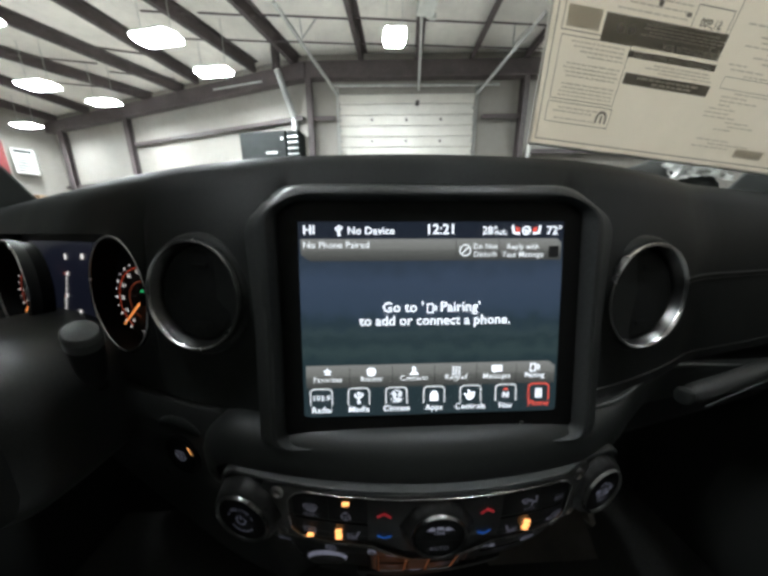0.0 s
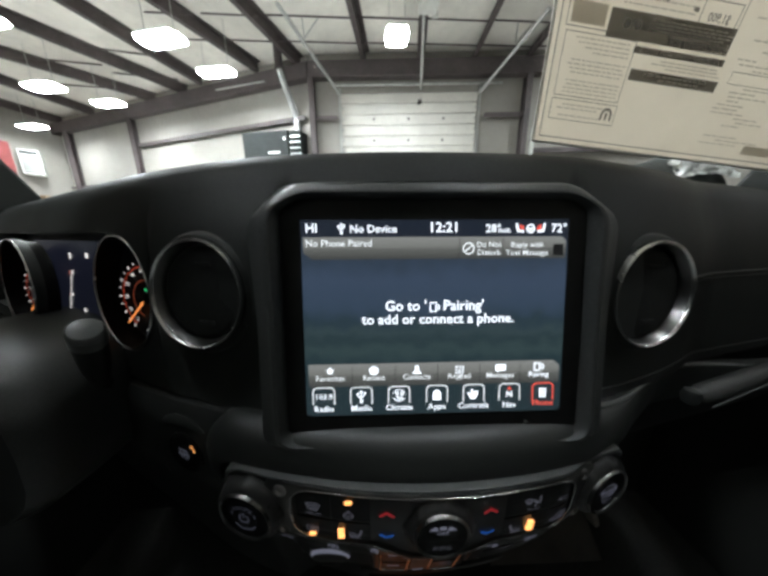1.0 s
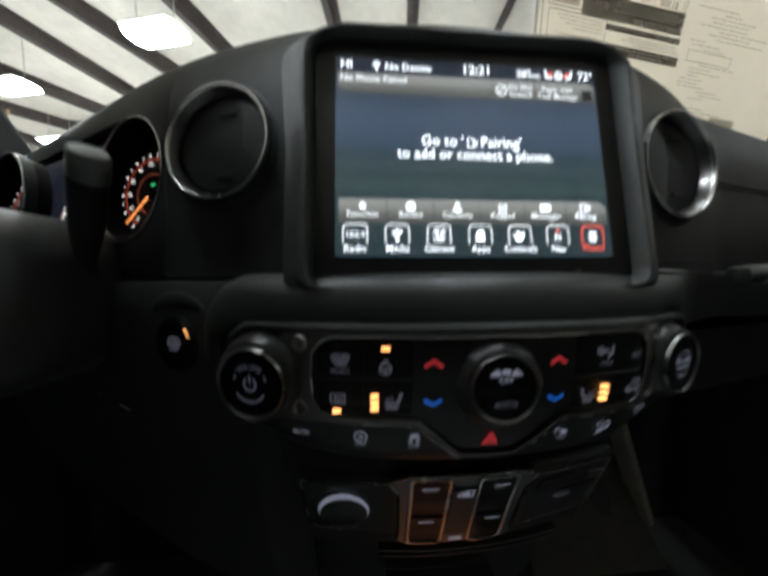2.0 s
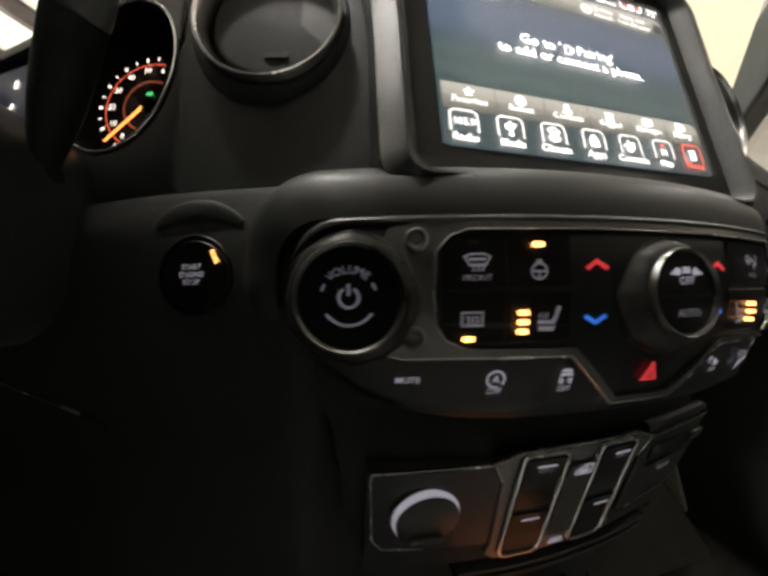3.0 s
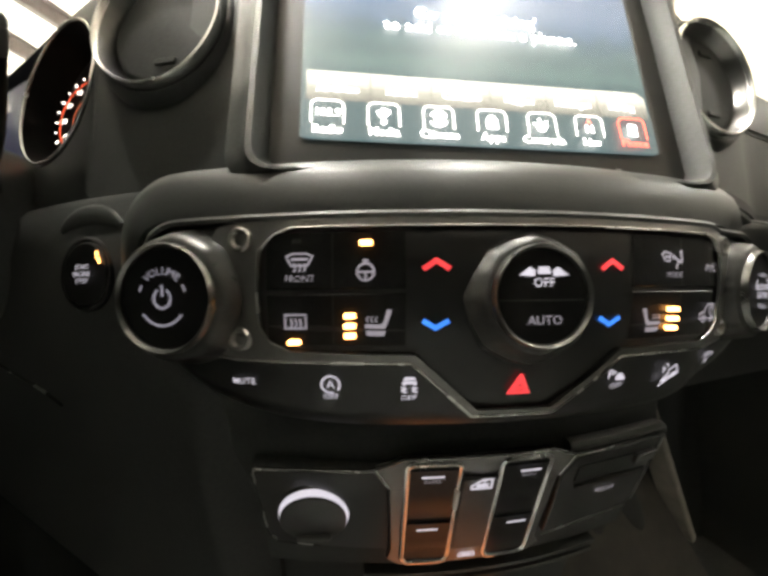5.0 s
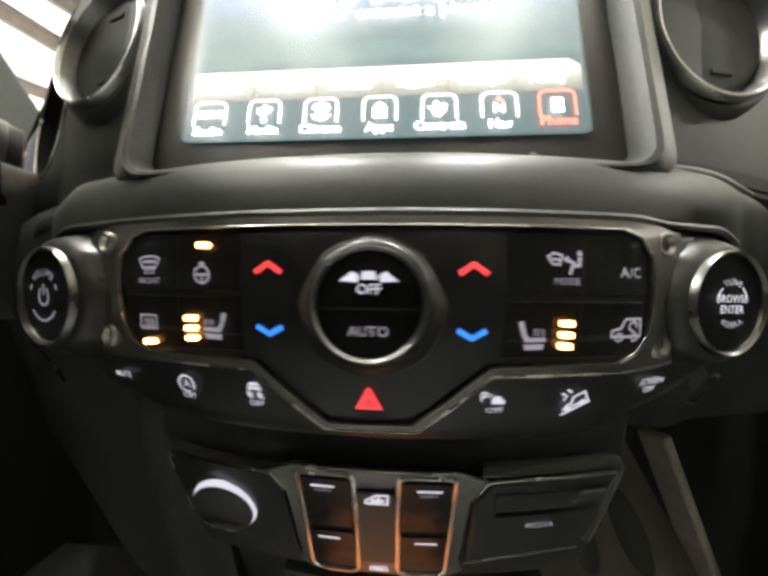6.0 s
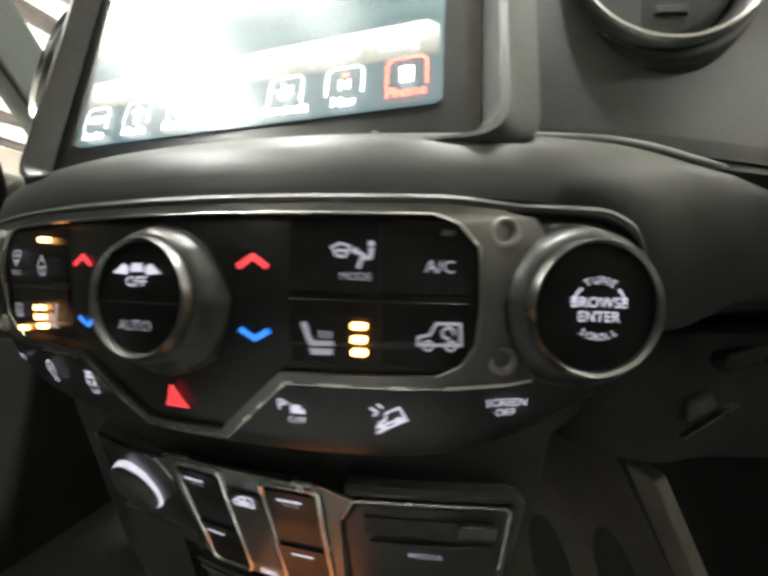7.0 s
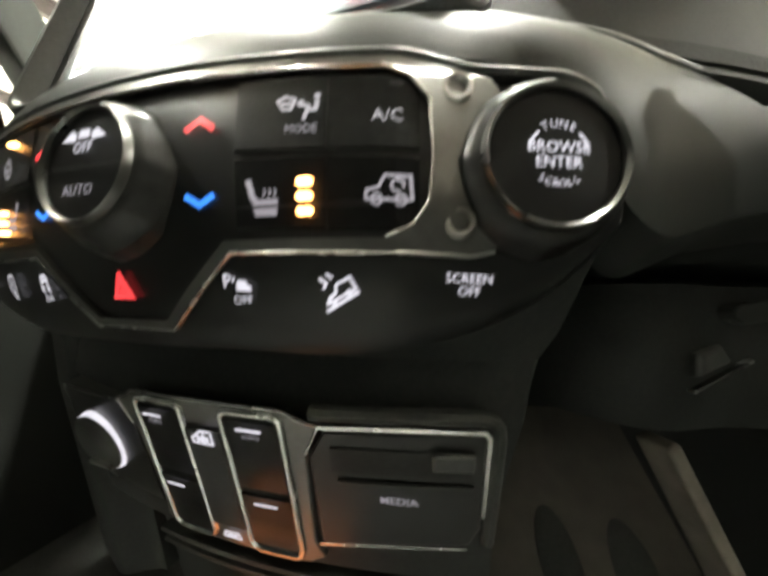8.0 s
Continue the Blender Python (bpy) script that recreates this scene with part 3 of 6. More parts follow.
part("hose_pole", rod((-9.77, 7.25, 3.70), (-9.21, 7.2, 5.6), 0.03), CARD, lift)
part("hose_pole", rod((-9.87, 7.25, 3.70), (-9.35, 7.2, 5.6), 0.02), CARD, lift)
pr = Print()
for i in range(6):
    pr.rect(-9.89, 3.15 - 0.2 * i, -9.77, 3.29 - 0.2 * i)
pr.lay("mark", lambda u, v: (u, 7.112, v), WHITEBOX, lift, "white painted mark")
bench = empty("work_bench", "grey steel bench against the far wall", "bench", at=(-11.3, 10.0, 0))
part("top", box(2.2, 0.7, 0.06, (-11.3, 9.9, 2.3)), HEATER, bench, smooth=False, bevel=0.005)
for x in (-12.3, -10.3):
    for y in (9.6, 10.2):
        part("leg", box(0.06, 0.06, 2.27, (x, y, 1.135)), HEATER, bench, smooth=False)
for x, s, h in ((-11.95, 0.28, 0.34), (-11.5, 0.36, 0.26), (-11.0, 0.2, 0.16)):
    thing("carton", box(s, 0.3, h, (x, 9.85, 2.33 + h / 2)), CARD, "brown cardboard carton standing on the bench", "box", "", "cartons", smooth=False, bevel=0.004)
thing("tool_case", box(0.5, 0.3, 0.14, (-10.55, 9.85, 2.4)), HEATER, "dark tool case lying on the bench", "tool case", smooth=False, bevel=0.02)

# ================= the car =================
# windscreen
SCREEN_N = Vector((0, 1, 0.45)).normalized()


def screen_y(z):
    return 0.412 - 0.45 * (z - 1.51)


bm = bmesh.new()
bm.faces.new([bm.verts.new((x, screen_y(zz), zz)) for x, zz in ((-0.72, 1.40), (0.72, 1.40), (0.72, 1.95), (-0.72, 1.95))])
bm.normal_update()
if bm.faces[:][0].normal.y > 0:
    bm.faces[:][0].normal_flip()
glass = tagged(pane("windscreen", bm, WINDOW), "clear sloping windscreen of the car", "windscreen", kind="structure")
glass.visible_shadow = False

# window sticker, seen from behind: paper with reversed print
sticker = empty("window_sticker", "beige paper price sticker stuck inside the windscreen, print reversed", "sticker", at=(0.1662, 0.3987, 1.513))
ST_V = Vector((0, -0.41036, 0.91192))


def on_sticker(h):
    def f(p, q):
        u, v = p - 0.183 * q, q - 0.096 * p
        return Vector((0.1662 + u, 0.3987, 1.5129)) + ST_V * v - SCREEN_N * h
    return f


bm = bmesh.new()
nx, ny = 16, 12
rows = []
for h in (0.0, 0.0006):
    f = on_sticker(h)
    rows.append([[bm.verts.new(f(0.42 * i / nx, 0.30 * j / ny)) for i in range(nx + 1)] for j in range(ny + 1)])
for lay_ in rows:
    for j in range(ny):
        for i in range(nx):
            bm.faces.new((lay_[j][i], lay_[j][i + 1], lay_[j + 1][i + 1], lay_[j + 1][i]))
part("paper", bm, PAPER, sticker, smooth=False)
f1, f2, f3 = on_sticker(0.0012), on_sticker(0.0016), on_sticker(0.0020)
pr = Print().rect(0.0, 0.0, 0.42, 0.0028).rect(0.0, 0.0028, 0.0028, 0.3)
pr.lay("clear_edge", f1, WHITEBOX, sticker, "pale clear sleeve edge")
pr = Print()
pr.line([(0.0088, 0.3), (0.0088, 0.0085), (0.42, 0.0085)], 0.0011)
pr.line([(0.0175, 0.0512), (0.1, 0.0512), (0.1, 0.1042), (0.0175, 0.1042)], 0.0007, True)
pr.line([(0.0166, 0.028), (0.1018, 0.028), (0.1018, 0.048), (0.0166, 0.048)], 0.0007, True)
pr.line([(0.0160, 0.1080), (0.2075, 0.1080), (0.2075, 0.16), (0.0160, 0.16)], 0.0008, True)
pr.line([(0.160, 0.1236), (0.2035, 0.1236), (0.2035, 0.142), (0.160, 0.142)], 0.0008, True)
pr.line([(0.2286, 0.083), (0.30, 0.083), (0.30, 0.0935), (0.2286, 0.0935)], 0.0005, True)
pr.lay("box_rule", f2, INK, sticker, "dark printed rules")
for x0, q0, x1, q1 in ((0.062, 0.1045, 0.209, 0.1255), (0.0992, 0.0955, 0.2115, 0.1012), (0.1035, 0.073, 0.2165, 0.083)):
    Print().rect(x0, q0, x1, q1).lay("band", f2, INK, sticker, "dark printed band")
pr = Print().rect(0.020, 0.1105, 0.058, 0.1262)
pr.lay("plain_block", f2, INKLIGHT, sticker, "grey printed block")
rng = random.Random(4)
pr = Print()
for i, q in enumerate(steps(0.055, 0.1005, 13)):
    if i in (4, 9):
        continue
    a = 0.024 + 0.03 * rng.random() * (1 if i > 9 else 0.3)
    while a < 0.094:
        w = 0.003 + 0.007 * rng.random()
        pr.rect(a, q - 0.0006, min(a + w, 0.096), q + 0.0006)
        a += w + 0.0014
for q in (0.0325, 0.0395, 0.0432):
    a = 0.022 + 0.01 * rng.random()
    while a < 0.078:
        w = 0.003 + 0.006 * rng.random()
        pr.rect(a, q - 0.0007, a + w, q + 0.0007)
        a += w + 0.0013
for q in (0.0920, 0.0892, 0.0862):
    a = 0.115 + 0.03 * rng.random()
    while a < 0.205:
        w = 0.003 + 0.008 * rng.random()
        pr.rect(a, q - 0.0006, a + w, q + 0.0006)
        a += w + 0.0013
for q in steps(0.02, 0.14, 30):
    a = 0.222 + 0.05 * rng.random()
    if 0.081 < q < 0.096 or rng.random() < 0.12:
        continue
    for _ in range(rng.randint(2, 7)):
        w = 0.004 + 0.009 * rng.random()
        pr.rect(a, q - 0.0006, a + w, q + 0.0006)
        a += w + 0.002
for q in (0.130, 0.135, 0.140, 0.146):
    a = 0.066 + 0.02 * rng.random()
    while a < 0.155:
        w = 0.003 + 0.008 * rng.random()
        pr.rect(a, q - 0.0006, a + w, q + 0.0006)
        a += w + 0.0014
pr.rect(0.30, 0.016, 0.345, 0.026)
tagged(pr.lay("small_print", f2, INKLIGHT, sticker, "rows of faint small print"), kind="stuff")
pr = Print().text("$1,900", 0.182, 0.1300, 0.0095, 0.015, mirror=True)
pr.arc(0.0905, 0.0375, 0.0062, 0.0028, 0, 180, 16).rect(0.0829, 0.0325, 0.0857, 0.0375).rect(0.0891, 0.0325, 0.0919, 0.0405).rect(0.0953, 0.0325, 0.0981, 0.0375)
pr.disc(0.118, 0.138, 0.0028).rect(0.150, 0.132, 0.156, 0.135).rect(0.088, 0.146, 0.094, 0.149)
tagged(pr.lay("dark_print", f2, INK, sticker, "dark reversed print"), kind="stuff")
pr = Print().text("fueleconomy.gov", 0.172, 0.1088, 0.0105, 0.01, mirror=True)
pr.disc(0.082, 0.1160, 0.0036).disc(0.0945, 0.1160, 0.0036)
for q in (0.1140, 0.1165, 0.1190, 0.1215):
    a = 0.104 + 0.012 * rng.random()
    while a < 0.200:
        w = 0.003 + 0.006 * rng.random()
        pr.rect(a, q - 0.0005, a + w, q + 0.0005)
        a += w + 0.0013
pr.text("GOVERNMENT 5-STAR SAFETY RATINGS", 0.1560, 0.0983, 0.0056, 0.0, mirror=True)
for q, a0, a1 in ((0.0797, 0.12, 0.20), (0.0762, 0.14, 0.19)):
    a = a0
    while a < a1:
        w = 0.003 + 0.007 * rng.random()
        pr.rect(a, q - 0.0009, a + w, q + 0.0009)
        a += w + 0.0014
tagged(pr.lay("pale_print", f3, PAPERTEXT, sticker, "pale reversed print"), kind="stuff")

# cabin shell round the camera; its unseen roof and sides steer the light
def shell(name, bm, label, mat=HARD):
    return thing(name, bm, mat, label, "car body", "structure", smooth=False, bevel=0.006)


# roof opened ahead of this piece so the overhead lamps reach the dashboard
shell("car_roof", box(1.5, 1.645, 0.06, (0, -1.5725, 1.93)), "unseen rear roof, pale to bounce light, front left open to let light in", BOUNCE_LINING)
shell("roof_spine", box(0.30, 0.93, 0.05, (0, -0.285, 1.945)), "unseen centre bar, pale to bounce light, between the added roof openings", BOUNCE_LINING)
shell("windscreen_header", box(1.5, 0.07, 0.05, (0, 0.22, 1.95)), "black header rail above the windscreen")
for s in (-1, 1):
    shell("roof_rail", box(0.06, 1.4, 0.05, (s * 0.745, -0.48, 1.945)), "unseen black side rail beside the added roof openings")
for s in (-1, 1):
    nm = "car_side_left" if s < 0 else "car_side_right"
    bm = box(0.07, 3.0, 0.75, (s * 0.76, -0.85, 1.005))
    if s > 0:
        box(0.07, 1.45, 0.68, (s * 0.76, -1.625, 1.58), bm=bm)
    else:
        # unseen blocker in the window opening keeps left light off the dashboard
        box(0.07, 2.70, 0.62, (s * 0.76, -1.0, 1.61), bm=bm)
    shell(nm, bm, "black trimmed car door and quarter panel round an open window" if s > 0 else "unseen black car side, window closed off to block light")
    shell("windscreen_pillar", beam((s * 0.66, 0.52, 1.40), (s * 0.73, 0.22, 1.94), 0.09, 0.07), "black plastic windscreen pillar trim")
shell("car_rear", box(1.5, 0.07, 1.29, (0, -2.35, 1.27)), "dark rear panel of the car cabin")
shell("car_floor", box(1.5, 3.2, 0.05, (0, -0.8, 0.62)), "black carpeted car floor", CARPET)
# added reflector out of view: throws light up onto the lower dashboard
shell("floor_bounce", box(1.36, 1.7, 0.004, (0, -0.75, 0.648)), "unseen grey sheet added on the car floor to bounce light", BOUNCE_SHEET)
shell("bulkhead", box(1.5, 0.05, 0.85, (0, 0.62, 1.03)), "black bulkhead behind the dashboard", DARK)

# dashboard: upper pad, with the cluster recess at the driver's side
dash = empty("dashboard", "black soft-touch car dashboard with stitched passenger trim", "dashboard", at=(0, 0.3, 1.25))
TOP = [(0.2075, 1.405, 1.0), (0.2165, 1.4305, 1.0), (0.2225, 1.4435, 1.0), (0.231, 1.4520, 1.0), (0.246, 1.4560, 0.98), (0.30, 1.4625, 0.85), (0.40, 1.463, 0.5), (0.56, 1.45, 0.0)]
FRONT = [(0.194, 1.268, 1.0), (0.1955, 1.30, 1.0), (0.198, 1.355, 1.0), (0.2015, 1.385, 1.0)]
BACK = [(0.56, 1.25, 0.0), (0.24, 1.25, 1.0), (0.20, 1.262, 1.0)]
RING_C, RING_W = Vector((-0.2591, 0.2596, 1.3472)), 0.927
plain = FRONT + [(0.204, 1.396, 1.0)]


def face_y(zz):
    """The front of the pad at a height."""
    return float(np.interp(zz, [1.268, 1.30, 1.355, 1.385, 1.396, 1.405], [0.194, 0.1955, 0.198, 0.2015, 0.204, 0.2075]))


# the opening for the instruments follows the round dial at its inner end
rings = []
for x in steps(-0.66, -0.32, 12) + steps(-0.31, -0.262, 8) + [RING_C.x + 0.0432 * math.sin(radians(a)) for a in range(0, 91, 6)] + [-0.2120, -0.2085]:
    k = min(1.0, max(0.0, (x - RING_C.x) / 0.0432))
    h = 0.0512 * math.sqrt(max(0.0, 1 - k * k))
    zb, zt = RING_C.z - h, min(RING_C.z + h, 1.3985)
    ledge = 0.006 * ease(-x, 0.285, 0.32)
    zb -= ledge
    if x > -0.2155:
        lip = plain
    else:
        lip = [(0.193 - ledge * 0.5, 1.272, 1.0), (face_y(zb) - ledge * 0.6, zb, 1.0), (0.243, zb + 0.003 * (1 - k), 1.0), (0.243, zt - 0.001 * (1 - k), 1.0), (face_y(zt), zt, 1.0)]
    rings.append([(x, y + c * bend(x), crown(x, zz)) for y, zz, c in lip + TOP + BACK])
rings += [[(x, y + c * bend(x), crown(x, zz)) for y, zz, c in plain + TOP + BACK] for x in steps(-0.2, -0.1125, 8)]
part("upper_pad", loft(rings), SOFT, dash)
NICHE = [(y + 0.034, zz, k) for y, zz, k in FRONT] + [(0.238, 1.40, 1.0), (0.2365, 1.405, 1.0), (0.2300, 1.418, 1.0)] + TOP[1:]
FULL = FRONT + [(0.204, 1.396, 1.0), (0.2058, 1.4005, 1.0), (0.2075, 1.405, 1.0)] + TOP[1:]
rings = []
for x in steps(-0.1125, 0.1125, 36):
    k = ease(abs(x), 0.084, 0.108)
    rings.append([(x, a[0] + (b[0] - a[0]) * k + a[2] * bend(x), crown(x, a[1] + (b[1] - a[1]) * k)) for a, b in zip(NICHE + BACK, FULL + BACK)])
part("upper_pad", loft(rings), SOFT, dash)
part("upper_pad", across(FRONT + [(0.204, 1.396, 1.0)] + TOP + BACK, steps(0.1125, 0.66, 34)), SOFT, dash)
part("seam", across([(0.1990, 1.3575, 1.0), (0.1970, 1.3582, 1.0), (0.1970, 1.3592, 1.0), (0.1990, 1.360, 1.0)], steps(0.214, 0.66, 24)), LEATHER, dash, "raised stitched seam")
part("seam", across([(0.1990, 1.3535, 1.0), (0.1972, 1.354, 1.0), (0.1972, 1.3546, 1.0), (0.1990, 1.355, 1.0)], steps(0.214, 0.66, 24)), LEATHER, dash, "raised stitched seam")

# cushion over the climate panel
BROW = [(0.205, 1.2665), (0.1910, 1.2700), (0.1862, 1.2698), (0.1808, 1.2684), (0.1752, 1.2648), (0.1717, 1.2588), (0.1700, 1.2505), (0.1703, 1.2430), (0.1740, 1.2408), (0.20, 1.2408)]


PASS = [(0.205, 1.2690), (0.1935, 1.2705), (0.1885, 1.2690), (0.1868, 1.2655), (0.1861, 1.2600), (0.1860, 1.2530), (0.1866, 1.2400), (0.1880, 1.2150), (0.1960, 1.1780), (0.2300, 1.1600)]


# the cushion's bulge dies away towards the passenger side, where it becomes an upright padded face
rings = []
# its left end turns down round the climate panel and fades into the knee panel
for k in range(27):
    a = radians(90 * min(1.0, k / 17))
    leg = max(0.0, (k - 17) / 9)
    back = 0.005 * ease(k, 6, 17) + 0.012 * ease(leg, 0.0, 1.0)
    ring = []
    for y, z in BROW:
        r_ = 0.0183 + (z - 1.2408) * (1 - 0.32 * ease(k, 0, 17))
        x = -0.138 - r_ * math.sin(a)
        ring.append((x, y + back + x * x, 1.2225 + r_ * math.cos(a) - 0.036 * leg))
    rings.insert(0, ring)
for x in steps(-0.134, 0.1425, 48) + steps(0.1460, 0.20, 18) + steps(0.215, 0.66, 24):
    shift = float(np.interp(x, [0.05, 0.10, 0.14, 0.178, 0.204, 0.2375, 0.3], [0, -0.006, -0.006, 0.001, 0.0043, 0.0076, 0.008]))
    low = float(np.interp(x, [0.15, 0.17, 0.20, 0.235, 0.28, 0.34, 0.4], [0.86, 0.80, 0.68, 0.55, 0.48, 0.47, 0.50]))
    dip = 0.012 * ease(x, 0.25, 0.40)
    away = min(x, 0.24) ** 2 + max(0, x - 0.24) * 0.10 if x > 0 else x * x
    ring = []
    for i, ((y0, z0), (y1, z1)) in enumerate(zip(BROW, PASS)):
        y0 += 0.007 * ease(x, 0.10, 0.15) if i > 6 else 0
        z1 = 1.2705 - dip + (z1 - 1.2705) * (low - dip / 0.1105 if i > 2 else 1)
        k = ease(x, 0.10, 0.19) if i < 6 else ease(x, 0.10, 0.192) if i == 6 else ease(x, 0.118, 0.195)
        ring.append((x, y0 + (y1 + shift - y0) * k + away, z0 + (z1 - z0) * k))
    rings.append(ring)
part("brow_pad", loft(rings), PAD, dash, "rounded padded cushion running into the passenger side")
# thin paler tube along the crest stands in for the highlight there
part("crest_shine", loft([[Vector(r_[2]) + Vector((0, 0.0021 * math.cos(a), 0.0006 + 0.0021 * math.sin(a))) for a in (2 * math.pi * i / 10 for i in range(10))] for r_ in rings if r_[2][0] > 0.06]), CREST_SHINE, dash, "rolled line along the cushion's crest, paler to carry its highlight")
part("trim_strip", across([(0.1950, 1.2702, 1.0), (0.1915, 1.2707, 1.0), (0.1911, 1.2718, 1.0), (0.1950, 1.2722, 1.0)], steps(0.112, 0.150, 10)), SATIN, dash, "thin bright trim strip")
part("joint", across([(0.1960, 1.2705, 1.0), (0.1930, 1.2715, 1.0), (0.1932, 1.2785, 1.0), (0.1965, 1.2795, 1.0)], steps(0.118, 0.66, 30)), DARK, dash, "dark joint above the padded edge")
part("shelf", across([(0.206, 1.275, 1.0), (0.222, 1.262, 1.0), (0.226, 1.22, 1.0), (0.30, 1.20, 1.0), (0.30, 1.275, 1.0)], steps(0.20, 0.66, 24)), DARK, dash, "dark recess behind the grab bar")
# left of the climate panel
KNEE = [(0.205, 1.2660, 1.0), (0.1900, 1.2655, 1.0), (0.1860, 1.2600, 1.0), (0.1830, 1.235, 1.0), (0.1850, 1.195, 1.0), (0.2120, 1.1430, 1.0), (0.2200, 1.10, 1.0), (0.26, 0.95, 1.0), (0.32, 0.95, 1.0), (0.32, 1.2, 1.0)]
part("knee_panel", loft([[(x, y + bend(x) + 0.020 * ease(x, -0.156, -0.121), zz) for y, zz, k in KNEE] for x in steps(-0.66, -0.16, 28) + steps(-0.156, -0.121, 8)]), DARK, dash)
trim = [(x, float(np.interp(zz, [1.1, 1.143, 1.195, 1.235], [0.220, 0.212, 0.185, 0.183])) + bend(x) - 0.0005, zz) for x, zz in zip(steps(-0.375, -0.272, 10), steps(1.166, 1.136, 10))]
part("knee_trim", loft([[Vector(p) + Vector((0, 0.0010 * math.cos(a), 0.0010 * math.sin(a))) for a in (2 * math.pi * i / 8 for i in range(8))] for p in trim]), SATIN, dash, "thin edge of the knee panel")
GLOVE = [(0.275, 1.200, 1.0), (0.252, 1.193, 1.0), (0.2475, 1.165, 1.0), (0.2500, 1.125, 1.0), (0.263, 1.100, 1.0), (0.30, 1.092, 1.0), (0.36, 1.092, 1.0), (0.36, 1.20, 1.0)]
part("glovebox_panel", loft([[(x, y + bend(x) + 0.09 * max(0.0, (0.25 - x) / 0.09) ** 2, zz) for y, zz, k in GLOVE] for x in steps(0.16, 0.66, 40)]), DARK, dash)
# centre stack behind the panels
STACK = [(0.200, 1.262), (0.186, 1.240), (0.190, 1.200), (0.203, 1.165), (0.2115, 1.152), (0.2092, 1.138), (0.2085, 1.1275), (0.2440, 1.06), (0.2600, 1.02), (0.30, 0.90), (0.36, 0.90), (0.36, 1.26)]
part("centre_console", loft([[(x * float(np.interp(zz, [1.06, 1.14, 1.19], [0.82, 0.87, 1.0])), y + 0.9 * x * x, zz) for y, zz in STACK] for x in steps(-0.154, 0.154, 24)]), DARK, dash)

# passenger grab bar and shelf
grab = empty("grab_bar", "black padded passenger grab bar on the dashboard", "grab handle", at=(0.3, 0.25, 1.27))
bar = [(0.222, 0.2150, 1.2680), (0.228, 0.2164, 1.2680), (0.236, 0.2182, 1.2680), (0.272, 0.2275, 1.2690), (0.334, 0.2440, 1.2700), (0.42, 0.268, 1.272), (0.60, 0.320, 1.278)]
rad = [0.0050, 0.0072, 0.0078, 0.0078, 0.0078, 0.0078, 0.0078]
part("bar", loft([[Vector(p) + Vector((0, r * math.cos(a), r * math.sin(a))) for a in (2 * math.pi * i / 14 for i in range(14))] for p, r in zip(bar, rad)]), LEATHER, grab)
part("end_knob", lathe([(0.0, -0.007), (0.005, -0.0055), (0.0065, 0), (0.005, 0.0055), (0.0, 0.007)], Matrix.Translation((0.2170, 0.2140, 1.2675)), 18), SOFT, grab)
part("lip_line", rod((0.226, 0.2065, 1.2625), (0.42, 0.262, 1.266), 0.0007, seg=8), HOOD, grab, "thin grey lip")

# touchscreen
display = empty("touchscreen", "lit infotainment touchscreen in a grey hooded housing", "touchscreen", at=(0, 0.2, 1.28))
UP = Vector((0, 0.1475, 0.98906))
NORM = Vector((0, -0.98906, 0.1475))
BASE = Vector((0, 0.1893, 1.2792))
SW, SH = 0.1720, 0.1285


def on_screen(h):
    def f(u, v):
        """u across from the left edge, v down from the top edge, both as shares of the picture."""
        return BASE + Vector(((u - 0.5) * SW, 0, 0)) + UP * ((1 - v) * SH) + NORM * h
    return f


def hood_ring(w, b, m, w2, t1, w3, t, h, y=None):
    pts = [(-w, b), (0, b), (w, b), (w, m), (w2, t1), (w3, t), (0, t), (-w3, t), (-w2, t1), (-w, m)]
    out = []
    for x, v in pts:
        p = BASE + Vector((x, 0, 0)) + UP * v + NORM * h
        if y is not None:
            p.y = y + 0.9 * x * x
        out.append(p)
    soft_ = []
    for i, p in enumerate(out):
        a, b = out[i - 1], out[(i + 1) % len(out)]
        r = min(0.011, 0.42 * (a - p).length, 0.42 * (b - p).length)
        p0, p1 = p + (a - p).normalized() * r, p + (b - p).normalized() * r
        soft_ += [p0 * (1 - t) ** 2 + p * 2 * t * (1 - t) + p1 * t * t for t in (0, 0.25, 0.5, 0.75, 1)]
    return soft_


bm = loft([hood_ring(0.117, -0.020, 0.065, 0.124, 0.132, 0.112, 0.1540, 0, 0.224),
           hood_ring(0.115, -0.020, 0.065, 0.1195, 0.129, 0.0885, 0.1512, 0.001),
           hood_ring(0.1085, -0.0195, 0.065, 0.1115, 0.132, 0.0870, 0.1492, 0.0035),
           hood_ring(0.1050, -0.0190, 0.065, 0.1075, 0.132, 0.0862, 0.1446, 0.0066),
           hood_ring(0.1025, -0.0180, 0.065, 0.1040, 0.133, 0.0855, 0.1436, 0.0066),
           hood_ring(0.0992, -0.0160, 0.065, 0.0995, 0.134, 0.0880, 0.1415, 0.0015),
           hood_ring(0.0992, -0.0160, 0.065, 0.0995, 0.134, 0.0880, 0.1415, -0.006)], caps=False)
hood = part("hood", bm, HOOD, display, "satin grey hood round the screen")
bm = loft([[BASE + Vector((x, 0, 0)) + UP * v + NORM * h for x, v in ((-0.0985, -0.0125), (-0.094, -0.0158), (0.094, -0.0158), (0.0985, -0.0125), (0.0985, 0.136), (0.090, 0.1415), (-0.090, 0.1415), (-0.0985, 0.136))] for h in (-0.008, -0.0004)])
